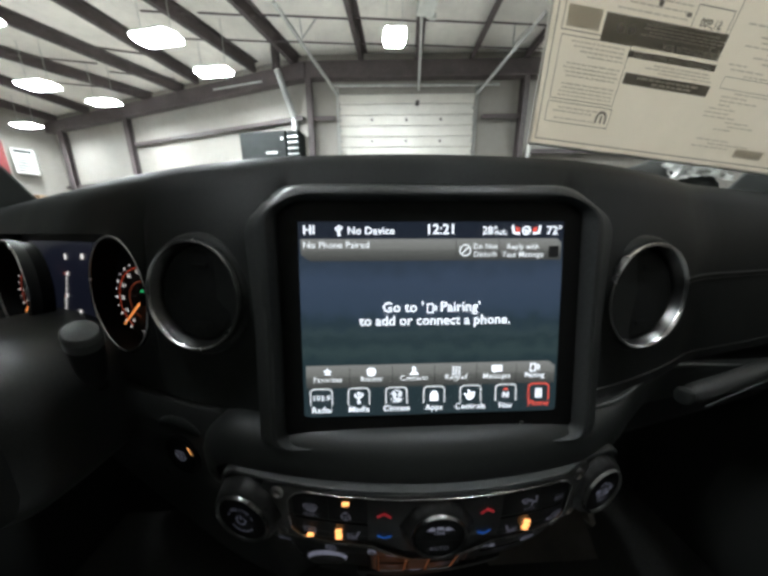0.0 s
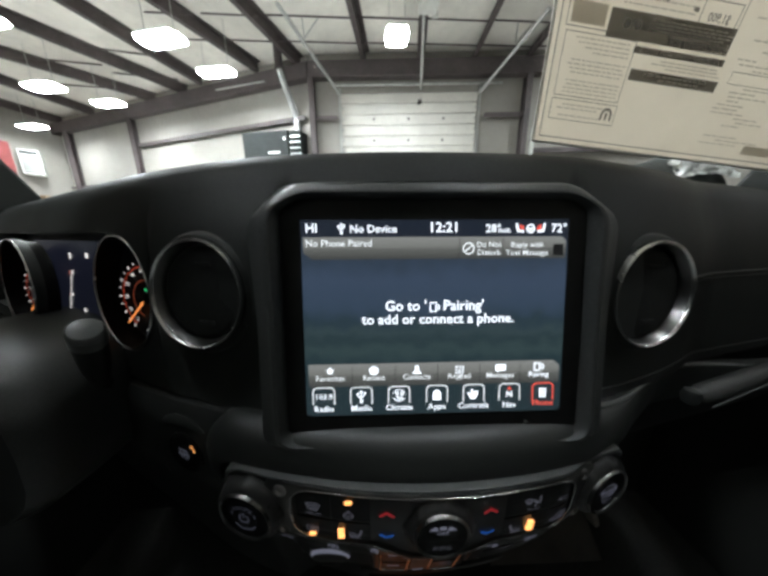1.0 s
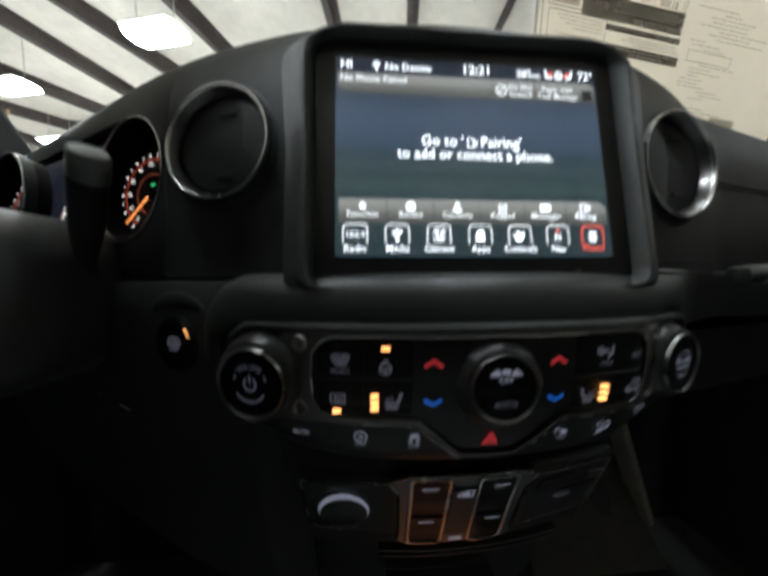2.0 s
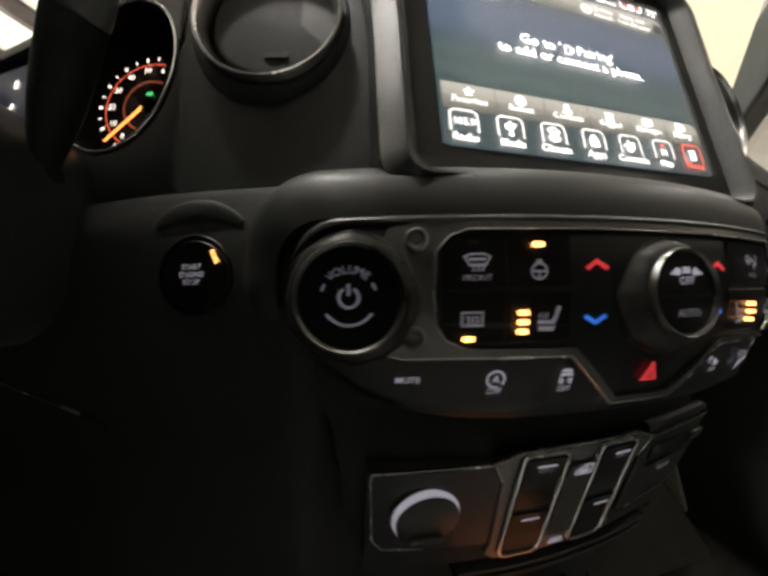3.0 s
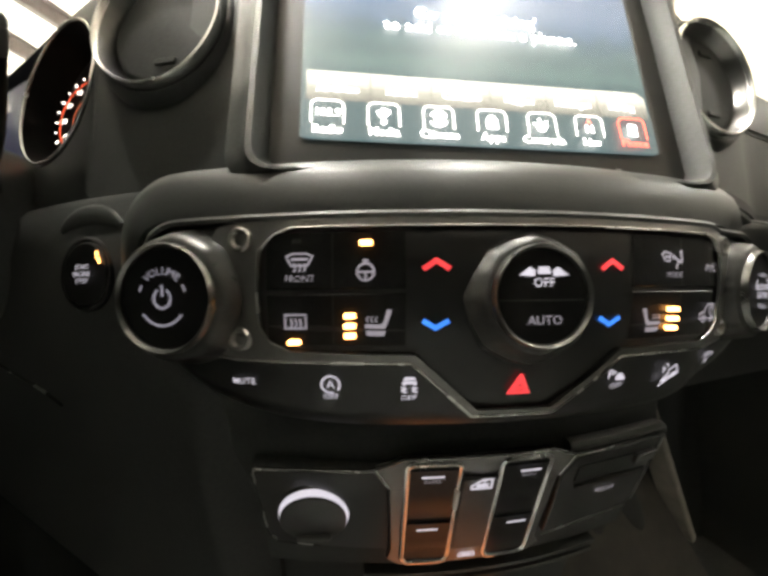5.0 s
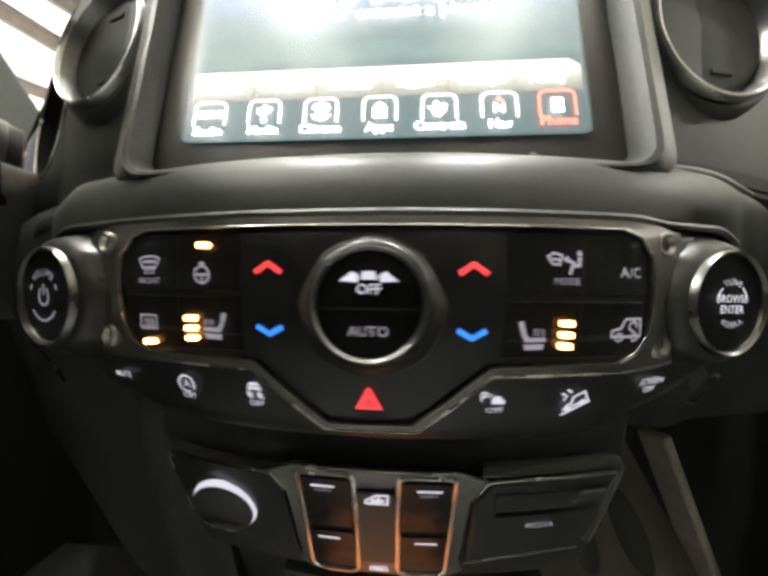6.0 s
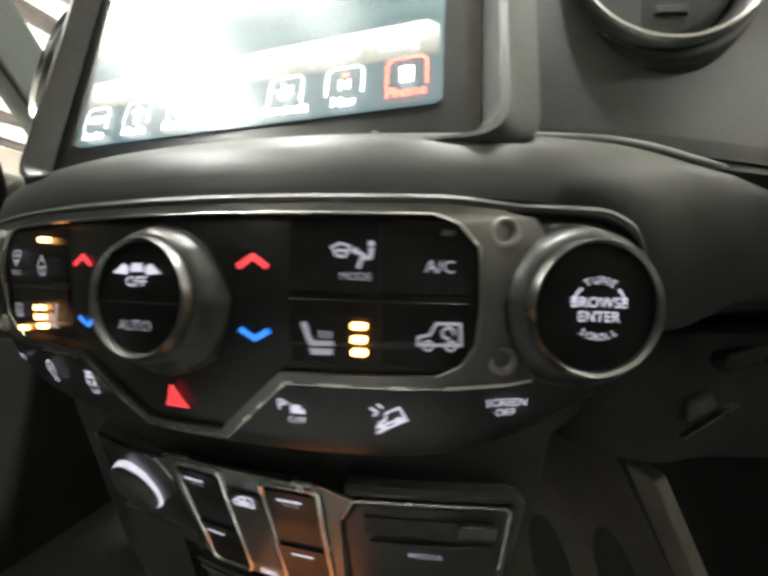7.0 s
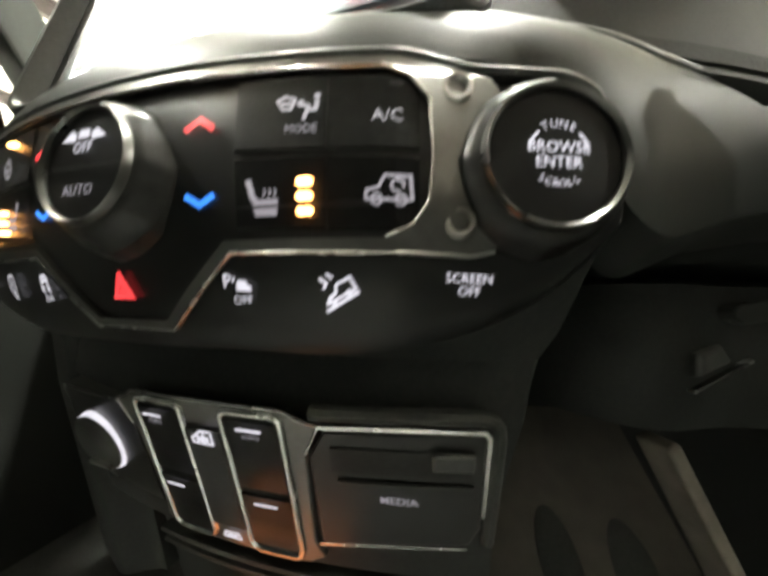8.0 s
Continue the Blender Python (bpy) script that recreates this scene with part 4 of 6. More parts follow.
part("bezel", bm, GLOSS, display, "black glass border", smooth=False)
pr = Print()
for i in range(46):
    pr.rect(-0.0828 + i * 0.0036, 0.1456, -0.0828 + i * 0.0036 + 0.0018, 0.1484)
ridges = pr.lay("ridge", lambda u, v: BASE + Vector((u, 0, 0)) + UP * v + NORM * (0.0038 + (0.1492 - v) * 0.674), HOOD, display, "fine ridges along the hood's edge")
tagged(ridges, kind="stuff")

g0, g1, g2 = on_screen(0.0002), on_screen(0.0005), on_screen(0.0008)
pr = Print().poly([(0.0, 0.99), (0.02, 1.0), (0.985, 1.0), (1.0, 0.985), (1.0, 0.0), (0.0, 0.0)])
pr.lay("picture", g0, UI_BACK, display, "dark blue lit picture")
part_bar = Print().poly([(0.008, 0.084), (0.975, 0.084), (0.992, 0.105), (0.992, 0.193), (0.04, 0.193), (0.008, 0.16)])
part_bar.lay("title_bar", g1, UI_BAR, display, "grey title bar")
Print().poly([(0.012, 0.725), (0.965, 0.725), (0.990, 0.752), (0.990, 0.845), (0.012, 0.845)]).lay("tab_bar", g1, UI_BAR, display, "grey tab bar")
pr = Print()
for u in (0.585, 0.75):
    pr.rect(u - 0.0012, 0.09, u + 0.0012, 0.19)
for u in (0.178, 0.343, 0.508, 0.674, 0.832):
    pr.rect(u - 0.001, 0.735, u + 0.001, 0.84)
pr.rect(0.942, 0.122, 0.982, 0.18)
tagged(pr.lay("divider", g2, UI_DARK, display, "dark dividers and tick box"), kind="stuff")

ASPECT = SW / SH


class Screen(Print):
    """Print laid out in shares of the picture, with text the right way up and undistorted."""

    def words(self, s, u, v, size, weight=0.02, align="CENTER"):
        k = len(self.verts)
        self.text(s, 0, 0, size, weight, align)
        for j in range(k, len(self.verts)):
            x, y = self.verts[j]
            self.verts[j] = (u + x / ASPECT, v - y)
        return self

    def tube(self, pts, w):
        k = len(self.verts)
        self.line([(u * ASPECT, -v) for u, v in pts], w)
        for j in range(k, len(self.verts)):
            x, y = self.verts[j]
            self.verts[j] = (x / ASPECT, -y)
        return self

    def dot(self, u, v, r, a0=None, a1=None, w=0.006):
        k = len(self.verts)
        if a0 is None:
            self.disc(u * ASPECT, -v, r)
        else:
            self.arc(u * ASPECT, -v, r, w, a0, a1)
        for j in range(k, len(self.verts)):
            x, y = self.verts[j]
            self.verts[j] = (x / ASPECT, -y)
        return self

def word(s, u, v, size, mat, align="CENTER", weight=0.006):
    label = {UI_WHITE: "white lit lettering", UI_GREY: "grey lit lettering", UI_RED: "red lit lettering"}[mat]
    return Screen().words(s, u, v, size, weight, align).lay("lettering", g2, mat, display, label)


for s, u, v, size in (("HI", 0.040, 0.042, 0.062), ("No Device", 0.266, 0.046, 0.053), ("12:21", 0.527, 0.040, 0.070), ("28\u00b0", 0.712, 0.046, 0.056),
                      ("out.", 0.755, 0.052, 0.042), ("72\u00b0", 0.962, 0.046, 0.060), ("Go to '", 0.385, 0.430, 0.073), ("Pairing'", 0.605, 0.430, 0.073),
                      ("to add or connect a phone.", 0.51, 0.498, 0.0705)):
    word(s, u, v, size, UI_WHITE, weight=0.012)
word("No Phone Paired", 0.016, 0.115, 0.047, UI_GREY, "LEFT")
for s, u, v in (("Do Not", 0.697, 0.124), ("Disturb", 0.697, 0.163), ("Reply with", 0.842, 0.126), ("Text Message", 0.842, 0.165)):
    word(s, u, v, 0.039, UI_GREY)
TABS = [(0.094, "Favorites"), (0.261, "Recent"), (0.427, "Contacts"), (0.593, "Keypad"), (0.755, "Messages")]
for u, s in TABS:
    word(s, u, 0.800, 0.040, UI_GREY, weight=0.008)
word("Pairing", 0.907, 0.80, 0.040, UI_WHITE)
BUTTONS = [(0.068, "Radio"), (0.212, "Media"), (0.358, "Climate"), (0.506, "Apps"), (0.651, "Controls"), (0.793, "Nav"), (0.927, "Phone")]
for u, s in BUTTONS:
    word(s, u, 0.962 if s != "Phone" else 0.956, 0.045, UI_RED if s == "Phone" else UI_WHITE)
word("103.9", 0.068, 0.897, 0.042, UI_WHITE)


def icon(name, sc, mat=UI_WHITE, label="white lit symbol"):
    return sc.lay(name, g2, mat, display, label)


def trident(u, v, k):
    """The plug symbol: a stem with a ball, an arrow head and two branches."""
    s = Screen().tube([(u, v - 0.020 * k), (u, v + 0.022 * k)], 0.007 * k).dot(u, v + 0.026 * k, 0.009 * k)
    s.poly([(u - 0.008 * k, v - 0.018 * k), (u + 0.008 * k, v - 0.018 * k), (u, v - 0.034 * k)])
    s.tube([(u, v + 0.012 * k), (u - 0.013 * k, v - 0.002 * k), (u - 0.013 * k, v - 0.010 * k)], 0.006 * k).dot(u - 0.013 * k, v - 0.012 * k, 0.007 * k)
    return s.tube([(u, v + 0.006 * k), (u + 0.013 * k, v - 0.008 * k), (u + 0.013 * k, v - 0.014 * k)], 0.006 * k).rect(u + 0.0085 * k, v - 0.022 * k, u + 0.0175 * k, v - 0.012 * k)


icon("plug_symbol", trident(0.149, 0.042, 0.82))
icon("plug_symbol", trident(0.212, 0.897, 1.0))
icon("wheel_symbol", Screen().dot(0.853, 0.045, 0.019, 0, 360, 0.007).tube([(0.841, 0.045), (0.865, 0.045)], 0.007).tube([(0.853, 0.045), (0.853, 0.062)], 0.007))
for sg in (-1, 1):
    u = 0.853 + sg * 0.040
    icon("seat_symbol", Screen().tube([(u + sg * 0.013, 0.022), (u + sg * 0.008, 0.056), (u - sg * 0.012, 0.060)], 0.011))
    icon("heat_symbol", Screen().tube([(u - sg * 0.002, 0.028), (u - sg * 0.004, 0.048)], 0.008).tube([(u - sg * 0.011, 0.032), (u - sg * 0.012, 0.050)], 0.007), UI_RED, "red lit symbol")
icon("phone_symbol", Screen().tube([(0.478, 0.413), (0.478, 0.457), (0.500, 0.457), (0.500, 0.413), (0.478, 0.413)], 0.006).dot(0.503, 0.435, 0.013, -80, 80, 0.006).dot(0.503, 0.435, 0.005))
icon("no_entry_symbol", Screen().dot(0.620, 0.142, 0.027, 0, 360, 0.007).tube([(0.607, 0.158), (0.633, 0.126)], 0.007), UI_GREY, "grey lit symbol")
star = []
for i in range(10):
    r = 0.024 if i % 2 == 0 else 0.010
    a = math.pi / 2 + i * math.pi / 5
    star.append((0.094 + r * math.cos(a) / ASPECT, 0.760 - r * math.sin(a)))
icon("star_symbol", Screen().poly(star))
icon("clock_symbol", Screen().dot(0.261, 0.762, 0.018).dot(0.261, 0.762, 0.022, 0, 360, 0.004))
icon("contact_symbol", Screen().dot(0.427, 0.75, 0.011).poly([(0.408, 0.782), (0.446, 0.782), (0.436, 0.764), (0.418, 0.764)]))
sc = Screen()
for i in range(3):
    for j in range(3):
        sc.rect(0.578 + 0.012 * i, 0.745 + 0.016 * j, 0.585 + 0.012 * i, 0.755 + 0.016 * j)
sc.rect(0.590, 0.793, 0.597, 0.800)
icon("keypad_symbol", sc)
icon("message_symbol", Screen().rect(0.735, 0.742, 0.775, 0.775).poly([(0.742, 0.774), (0.752, 0.774), (0.742, 0.787)]))
icon("pairing_symbol", Screen().tube([(0.89, 0.738), (0.89, 0.778), (0.91, 0.778), (0.91, 0.738), (0.89, 0.738)], 0.006).dot(0.916, 0.757, 0.014, -90, 90, 0.006).dot(0.914, 0.757, 0.006))
icon("climate_symbol", Screen().dot(0.358, 0.897, 0.031, 20, 160, 0.005).dot(0.358, 0.897, 0.031, 200, 340, 0.005).dot(0.350, 0.886, 0.009).tube([(0.350, 0.900), (0.356, 0.912), (0.370, 0.912)], 0.011).tube([(0.363, 0.888), (0.374, 0.880)], 0.007).tube([(0.365, 0.898), (0.376, 0.892)], 0.006))
icon("apps_symbol", Screen().dot(0.506, 0.888, 0.014, 0, 180, 0.006).rect(0.490, 0.888, 0.522, 0.926).dot(0.506, 0.890, 0.012))
icon("controls_symbol", Screen().dot(0.648, 0.908, 0.019).poly([(0.640, 0.872), (0.648, 0.872), (0.650, 0.905), (0.640, 0.905)]).poly([(0.652, 0.885), (0.668, 0.880), (0.666, 0.910), (0.652, 0.910)]).tube([(0.628, 0.893), (0.642, 0.908)], 0.010))
word("N", 0.793, 0.906, 0.046, UI_WHITE, weight=0.02)
icon("north_symbol", Screen().poly([(0.793, 0.862), (0.803, 0.878), (0.783, 0.878)]), UI_RED, "red lit arrow head")
icon("phone_symbol", Screen().tube([(0.916, 0.878), (0.938, 0.878), (0.938, 0.922), (0.916, 0.922), (0.916, 0.878)], 0.006).rect(0.921, 0.886, 0.933, 0.914))


def key_outline(u, red=False):
    s = Screen()
    a, b, t, d, r = u - 0.041, u + 0.041, 0.848, 0.936, 0.014
    s.tube([(a, d), (a, t + 0.02), (a + 0.004, t + 0.007), (a + 0.014, t), (b - 0.014, t), (b - 0.004, t + 0.007), (b, t + 0.02), (b, d)], 0.006)
    s.lay("key_outline", g2, UI_RED if red else UI_GREY, display, "red lit key outline" if red else "")


for u, s in BUTTONS:
    key_outline(u, s == "Phone")
bm = bmesh.new()
bm.faces.new([bm.verts.new(BASE + Vector((x, 0, 0)) + UP * v + NORM * 0.0016) for x, v in ((-SW / 2, 0), (SW / 2, 0), (SW / 2, SH), (-SW / 2, SH))])
if bm.faces[:][0].normal.dot(NORM) < 0:
    bm.faces[:][0].normal_flip()
cover = pane("cover_glass", bm, COVER, display, "clear glossy cover glass", smooth=False)
cover.visible_shadow = False


# round air vents
def air_vent(x, zz, yaw, pitch, r, wide):
    """A vent of ring radius r: a collar in the dash, a chrome ring, a bevelled sleeve and a closed disc with two finger tabs."""
    y = 0.1990 + bend(x)
    k = r / 0.0400
    m = Matrix.Translation((x, y, zz)) @ Matrix.Rotation(yaw, 4, "Z") @ Matrix.Rotation(radians(90 - pitch), 4, "X") @ Matrix.Diagonal((wide * k, k, 1, 1))
    ob = empty("air_vent", "round black air vent with a bright chrome ring", "air vent", "dashboard vents", at=(x, y, zz))
    part("housing", lathe([(0.0462, -0.008), (0.0460, -0.0030), (0.0452, 0.0004), (0.0437, 0.0026), (0.0420, 0.0036), (0.0410, 0.0036), (0.0400, 0.003), (0.0400, -0.01)], m, 64, full=False), SOFT, ob)
    part("ring", lathe([(0.0402, 0.003), (0.0402, 0.0066), (0.0397, 0.0078), (0.0388, 0.0080), (0.0380, 0.0072), (0.0376, 0.0058)], m, 72, full=False), CHROME, ob, "bright chrome ring")
    part("sleeve", lathe([(0.0377, 0.0060), (0.0362, 0.0030), (0.0347, -0.0012), (0.0343, -0.006)], m, 72, full=False), SLEEVE, ob, "polished inner sleeve")
    part("disc", lathe([(0.0340, -0.008), (0.0338, -0.0004), (0.0325, 0.0010), (0.0300, 0.0014), (0.0, 0.0020)], m, 48), DARK, ob, "dark closed disc")
    part("tab", box(0.0130, 0.0034, 0.0018, (0.004, -0.0215, 0.0016), m), DARK, ob, bevel=0.0005)
    part("tab", box(0.0130, 0.0034, 0.0018, (0.004, 0.0215, 0.0016), m), DARK, ob, bevel=0.0005)
    return ob


air_vent(-0.1640, 1.3560, -0.219, 6.0, 0.0390, 0.965)
air_vent(0.1688, 1.3510, 0.150, 4.0, 0.0405, 0.930)

# instrument cluster
cluster = empty("instrument_cluster", "lit instrument cluster with two ringed dials", "instrument cluster", at=(-0.3, 0.27, 1.345))
YAW, LEAN = 0.4318, 0.0746
CU, CN = Vector((math.cos(YAW), -math.sin(YAW), 0)), Vector((-math.sin(YAW) * math.cos(LEAN), -math.cos(YAW) * math.cos(LEAN), math.sin(LEAN)))
CV = CN.cross(CU)


def on_dial(c, h):
    return lambda u, v: Vector(c) + CU * u + CV * v + CN * h


def dial(c, rx, tach=False):
    """A deep round instrument: a bright front ring, a dark tube and a lit face at its bottom."""
    m = Matrix.Translation(c) @ Matrix(((CU.x, CV.x, CN.x, 0), (CU.y, CV.y, CN.y, 0), (CU.z, CV.z, CN.z, 0), (0, 0, 0, 1)))
    oval = m @ Matrix.Diagonal((rx, 1, 1, 1))
    part("dial_ring", torus(0.0492, 0.0009, m, 80, 10, rx), CHROME, cluster, "thin bright dial ring")
    part("dial_shell", lathe([(0.0494, -0.0080), (0.0501, -0.003), (0.0496, 0.0)], oval, 64, full=False), HARD, cluster, "dark outer wall of the dial")
    part("dial_well", lathe([(0.0489, 0.0), (0.0470, -0.0170)], oval, 64, full=False), DIAL, cluster)
    part("dial_face", lathe([(0.0475, -0.0172), (0.0, -0.0170)], oval, 64), DIAL, cluster)
    o = Vector((0.0035, -0.0068))
    turn = YAW - 0.15
    fu, fn = Vector((math.cos(turn), -math.sin(turn), 0)), Vector((-math.sin(turn) * math.cos(LEAN), -math.cos(turn) * math.cos(LEAN), math.sin(LEAN)))
    fv, pivot = fn.cross(fu), on_dial(c, -0.0164)(*o)

    def at(h):
        return lambda u, v: pivot + (fu * (u - o.x) + fv * (v - o.y)) * 1.05 + fn * h
    f = at(0.0006)
    pr_ = Print()
    for i in range(15):
        a = radians(232 - 13.5 * i)
        big = i % 2 == 0
        d, s_ = Vector((math.cos(a), math.sin(a))), Vector((-math.sin(a), math.cos(a))) * (0.0007 if big else 0.0004)
        p0, p1 = o + d * (0.0308 if big else 0.0312), o + d * 0.0334
        pr_.poly([p0 - s_, p1 - s_, p1 + s_, p0 + s_])
        q = o + d * 0.0248
        if big:
            pr_.text(str(i // 2) if tach else str(5 * i), q.x, q.y, 0.0050, 0.004)
    pr_.text("mph" if not tach else "rpm", o.x - 0.003, o.y - 0.0285, 0.0036, 0.0)
    pr_.lay("scale", f, DIAL_WHITE, cluster, "white lit scale marks")
    Print().arc(o.x, o.y, 0.0285, 0.0007, 36, 236, 50).lay("scale_line", f, DIAL_RED, cluster, "red lit scale line")
    Print().arc(o.x, o.y, 0.0165, 0.0012, 40, 250, 40).lay("inner_arc", f, DIAL_RUST, cluster, "dim rust-red lit arc")
    a = radians(223)
    d = Vector((math.cos(a), math.sin(a)))
    s_ = Vector((-d.y, d.x))
    bm_ = bmesh.new()
    lay1 = [at(h)(*(o + p)) for h in (0.0018, 0.0026) for p in (d * -0.002 - s_ * 0.0008, d * 0.0340 - s_ * 0.00035, d * 0.0340 + s_ * 0.00035, d * -0.002 + s_ * 0.0008)]
    vs = [bm_.verts.new(p) for p in lay1]
    for fc in ((0, 1, 2, 3), (4, 5, 6, 7), (0, 1, 5, 4), (1, 2, 6, 5), (2, 3, 7, 6), (3, 0, 4, 7)):
        bm_.faces.new([vs[i] for i in fc])
    part("needle", bm_, NEEDLE, cluster, "orange lit needle", smooth=False)
    hub = Matrix.Translation(at(0.0020)(*o)) @ m.to_3x3().to_4x4()
    part("needle_hub", lathe([(0.0052, -0.002), (0.0050, 0.0008), (0.0, 0.0014)], hub, 24), DIAL, cluster)
    return f


f = dial(tuple(RING_C), RING_W)
Print().disc(0.0022, 0.0012, 0.0013).rect(0.0035, -0.0001, 0.0055, 0.0025).lay("telltale", f, DIAL_GREEN, cluster, "green lit telltale")
dial((-0.4250, 0.3176, 1.3430), RING_W, True)
INFO = (-0.3310, 0.2980, 1.345)
bm = bmesh.new()
h0, h1 = on_dial(INFO, -0.007), on_dial(INFO, -0.0035)
loft([[h(u, v) for u, v in ((-0.130, -0.046), (0.026, -0.046), (0.026, 0.046), (-0.130, 0.046))] for h in (h0, h1)], bm)
part("info_display", bm, INFO_BACK, cluster, "dark blue lit display", smooth=False)
info = on_dial(INFO, -0.0030)
for u, v, w, h in ((-0.0365, 0.0306, 0.0045, 0.0062), (0.002, 0.032, 0.006, 0.005), (-0.0215, -0.028, 0.005, 0.006), (-0.0200, -0.0355, 0.004, 0.0045), (-0.0372, 0.0130, 0.0036, 0.0042), (-0.0465, -0.0120, 0.0036, 0.0036)):
    Print().rect(u - w / 2, v - h / 2, u + w / 2, v + h / 2).lay("readout", info, DIAL_WHITE, cluster, "white lit readout bar")
g0_, g1_ = Vector((-0.0397, 0.0122)), Vector((-0.0584, -0.0334))
pr = Print().line([g0_, g1_], 0.0012)
for i in range(9):
    q = g0_.lerp(g1_, i / 8)
    pr.rect(q.x - 0.0028, q.y - 0.0004, q.x, q.y + 0.0004)
pr.lay("gauge_line", info, DIAL_WHITE, cluster, "white lit gauge line with ticks")
for u, v in ((-0.0452, 0.0110), (-0.0545, -0.0150)):
    Print().rect(u, v, u + 0.0028, v + 0.0028).lay("gauge_mark", info, DIAL_RED, cluster, "red lit gauge mark")
Print().line([g0_.lerp(g1_, 0.55) + Vector((-0.0030, 0)), g1_ + Vector((-0.0030, 0))], 0.0030).lay("gauge_bar", info, UI_BAR, cluster, "grey lit gauge bar")

# steering column, wheel and stalk
column = empty("steering_column", "black plastic steering column shroud", "steering column", at=(-0.37, 0.25, 1.25))
rings = []
for y, k in ((0.165, 0.90), (0.175, 0.98), (0.20, 1.0), (0.26, 1.0), (0.34, 0.96)):
    r = []
    for i in range(28):
        a = 2 * math.pi * i / 28
        cx, cz = math.cos(a), math.sin(a)
        ex = (0.108 if cx > 0 else 0.085) * abs(cx) ** 0.6 * (1 if cx > 0 else -1)
        ez = 0.066 * abs(cz) ** 0.6 * (1 if cz > 0 else -1)
        r.append((-0.372 + ex * k, y + 0.02, 1.2520 + ez * k))
    rings.append(r)
part("shroud", loft(rings), HOOD, column)
wm = Matrix.Translation((-0.500, 0.172, 1.225)) @ Matrix.Rotation(radians(68), 4, "X")
wheel = empty("steering_wheel", "black leather steering wheel rim", "steering wheel", at=(-0.5, 0.172, 1.225))
part("rim", torus(0.185, 0.0155, wm, 96, 16), LEATHER, wheel)
part("hub", lathe([(0.0, -0.02), (0.055, -0.018), (0.062, 0.0), (0.055, 0.018), (0.0, 0.024)], wm, 40), HARD, wheel)
for a in (0, 180, 270):
    d = wm.to_3x3() @ Vector((math.cos(radians(a)), math.sin(radians(a)), 0))
    c = wm.translation
    part("spoke", beam(c + d * 0.05, c + d * 0.178, 0.03, 0.014), HARD, wheel, bevel=0.004)
stalk = empty("wiper_stalk", "black wiper stalk with a satin end ring", "control stalk", at=(-0.262, 0.225, 1.27))
sa, sb = Vector((-0.2680, 0.2360, 1.2790)), Vector((-0.2235, 0.1990, 1.3400))
d = (sb - sa).normalized()
sm = Matrix.Translation(sa) @ d.to_track_quat("Z", "Y").to_matrix().to_4x4()
L = (sb - sa).length
part("arm", lathe([(0.0046, -0.020), (0.0048, -0.004), (0.0056, 0.006), (0.0068, 0.015), (0.0080, 0.028), (0.0086, 0.042), (0.0088, L - 0.018)], sm, 28), DARK, stalk)
part("twist_end", lathe([(0.0086, L - 0.0175), (0.0091, L - 0.0170), (0.0091, L - 0.0062), (0.0087, L - 0.0058), (0.0087, L - 0.0052), (0.0091, L - 0.0048), (0.0089, L - 0.0022), (0.0076, L - 0.0004), (0.0048, L), (0.0, L + 0.0003)], sm, 32), TWIST, stalk, "satin grey twist end")
part("boot", lathe([(0.0072, -0.020), (0.0072, -0.006), (0.0064, -0.002), (0.0050, 0.000)], sm, 24), DARK, stalk)

# start button
start = empty("start_button", "black engine start button with lit lettering", "push button", at=(-0.195, 0.215, 1.2237))
by = 0.1835 + bend(-0.1955)
bmx = Matrix.Translation((-0.1955, by, 1.2237)) @ Matrix.Rotation(-0.33, 4, "Z") @ Matrix.Rotation(radians(90), 4, "X")
part("bezel", lathe([(0.0190, -0.012), (0.0186, 0.0002), (0.0178, 0.0010), (0.0168, 0.0008), (0.0162, -0.001)], bmx, 48), DIAL, start)
part("cap", lathe([(0.0160, -0.004), (0.0160, 0.0006), (0.0152, 0.0014), (0.0, 0.0010)], bmx, 48), DIAL, start)
fb = lambda u, v: bmx @ Vector((u, v, 0.0021))
Print().text("START", 0, 0.0034, 0.0034, 0.0).text("ENGINE", 0, 0, 0.0034, 0.0).text("STOP", 0, -0.0034, 0.0034, 0.0).lay("lettering", fb, LIT_WHITE, start, "white lit lettering")
k = Print().text("RUN", 0, 0, 0.0030, 0.02)
k.verts = [(0.0112 + x * math.cos(-1.1) - y * math.sin(-1.1), 0.0078 + x * math.sin(-1.1) + y * math.cos(-1.1)) for x, y in k.verts]
k.lay("run_lettering", fb, LED, start, "amber lit lettering")

# padded lip over the start button
pod = []
for k in range(25):
    a = radians(50 + 80 * k / 24)
    r_ = 0.0020 * math.sin(math.pi * (0.04 + 0.92 * k / 24)) ** 0.5
    c_ = Vector((0.034 * math.cos(a), 0.030 * math.sin(a), -0.0008))
    e_ = Vector((math.cos(a), math.sin(a), 0))
    pod.append([bmx @ (c_ + e_ * r_ * 2.6 * math.cos(b) + Vector((0, 0, r_ * 0.9 * math.sin(b)))) for b in (2 * math.pi * i / 12 for i in range(12))])
part("pod_lip", loft(pod), SOFT, dash, "rounded lip over the start button")

# climate and audio panel
panel = empty("climate_panel", "black climate and audio control panel with silver frame", "control panel", at=(0, 0.18, 1.16))
PZ = [1.150, 1.1646, 1.177, 1.200, 1.222, 1.245]
PY = [0.1850, 0.1790, 0.1745, 0.1683, 0.1662, 0.1672]


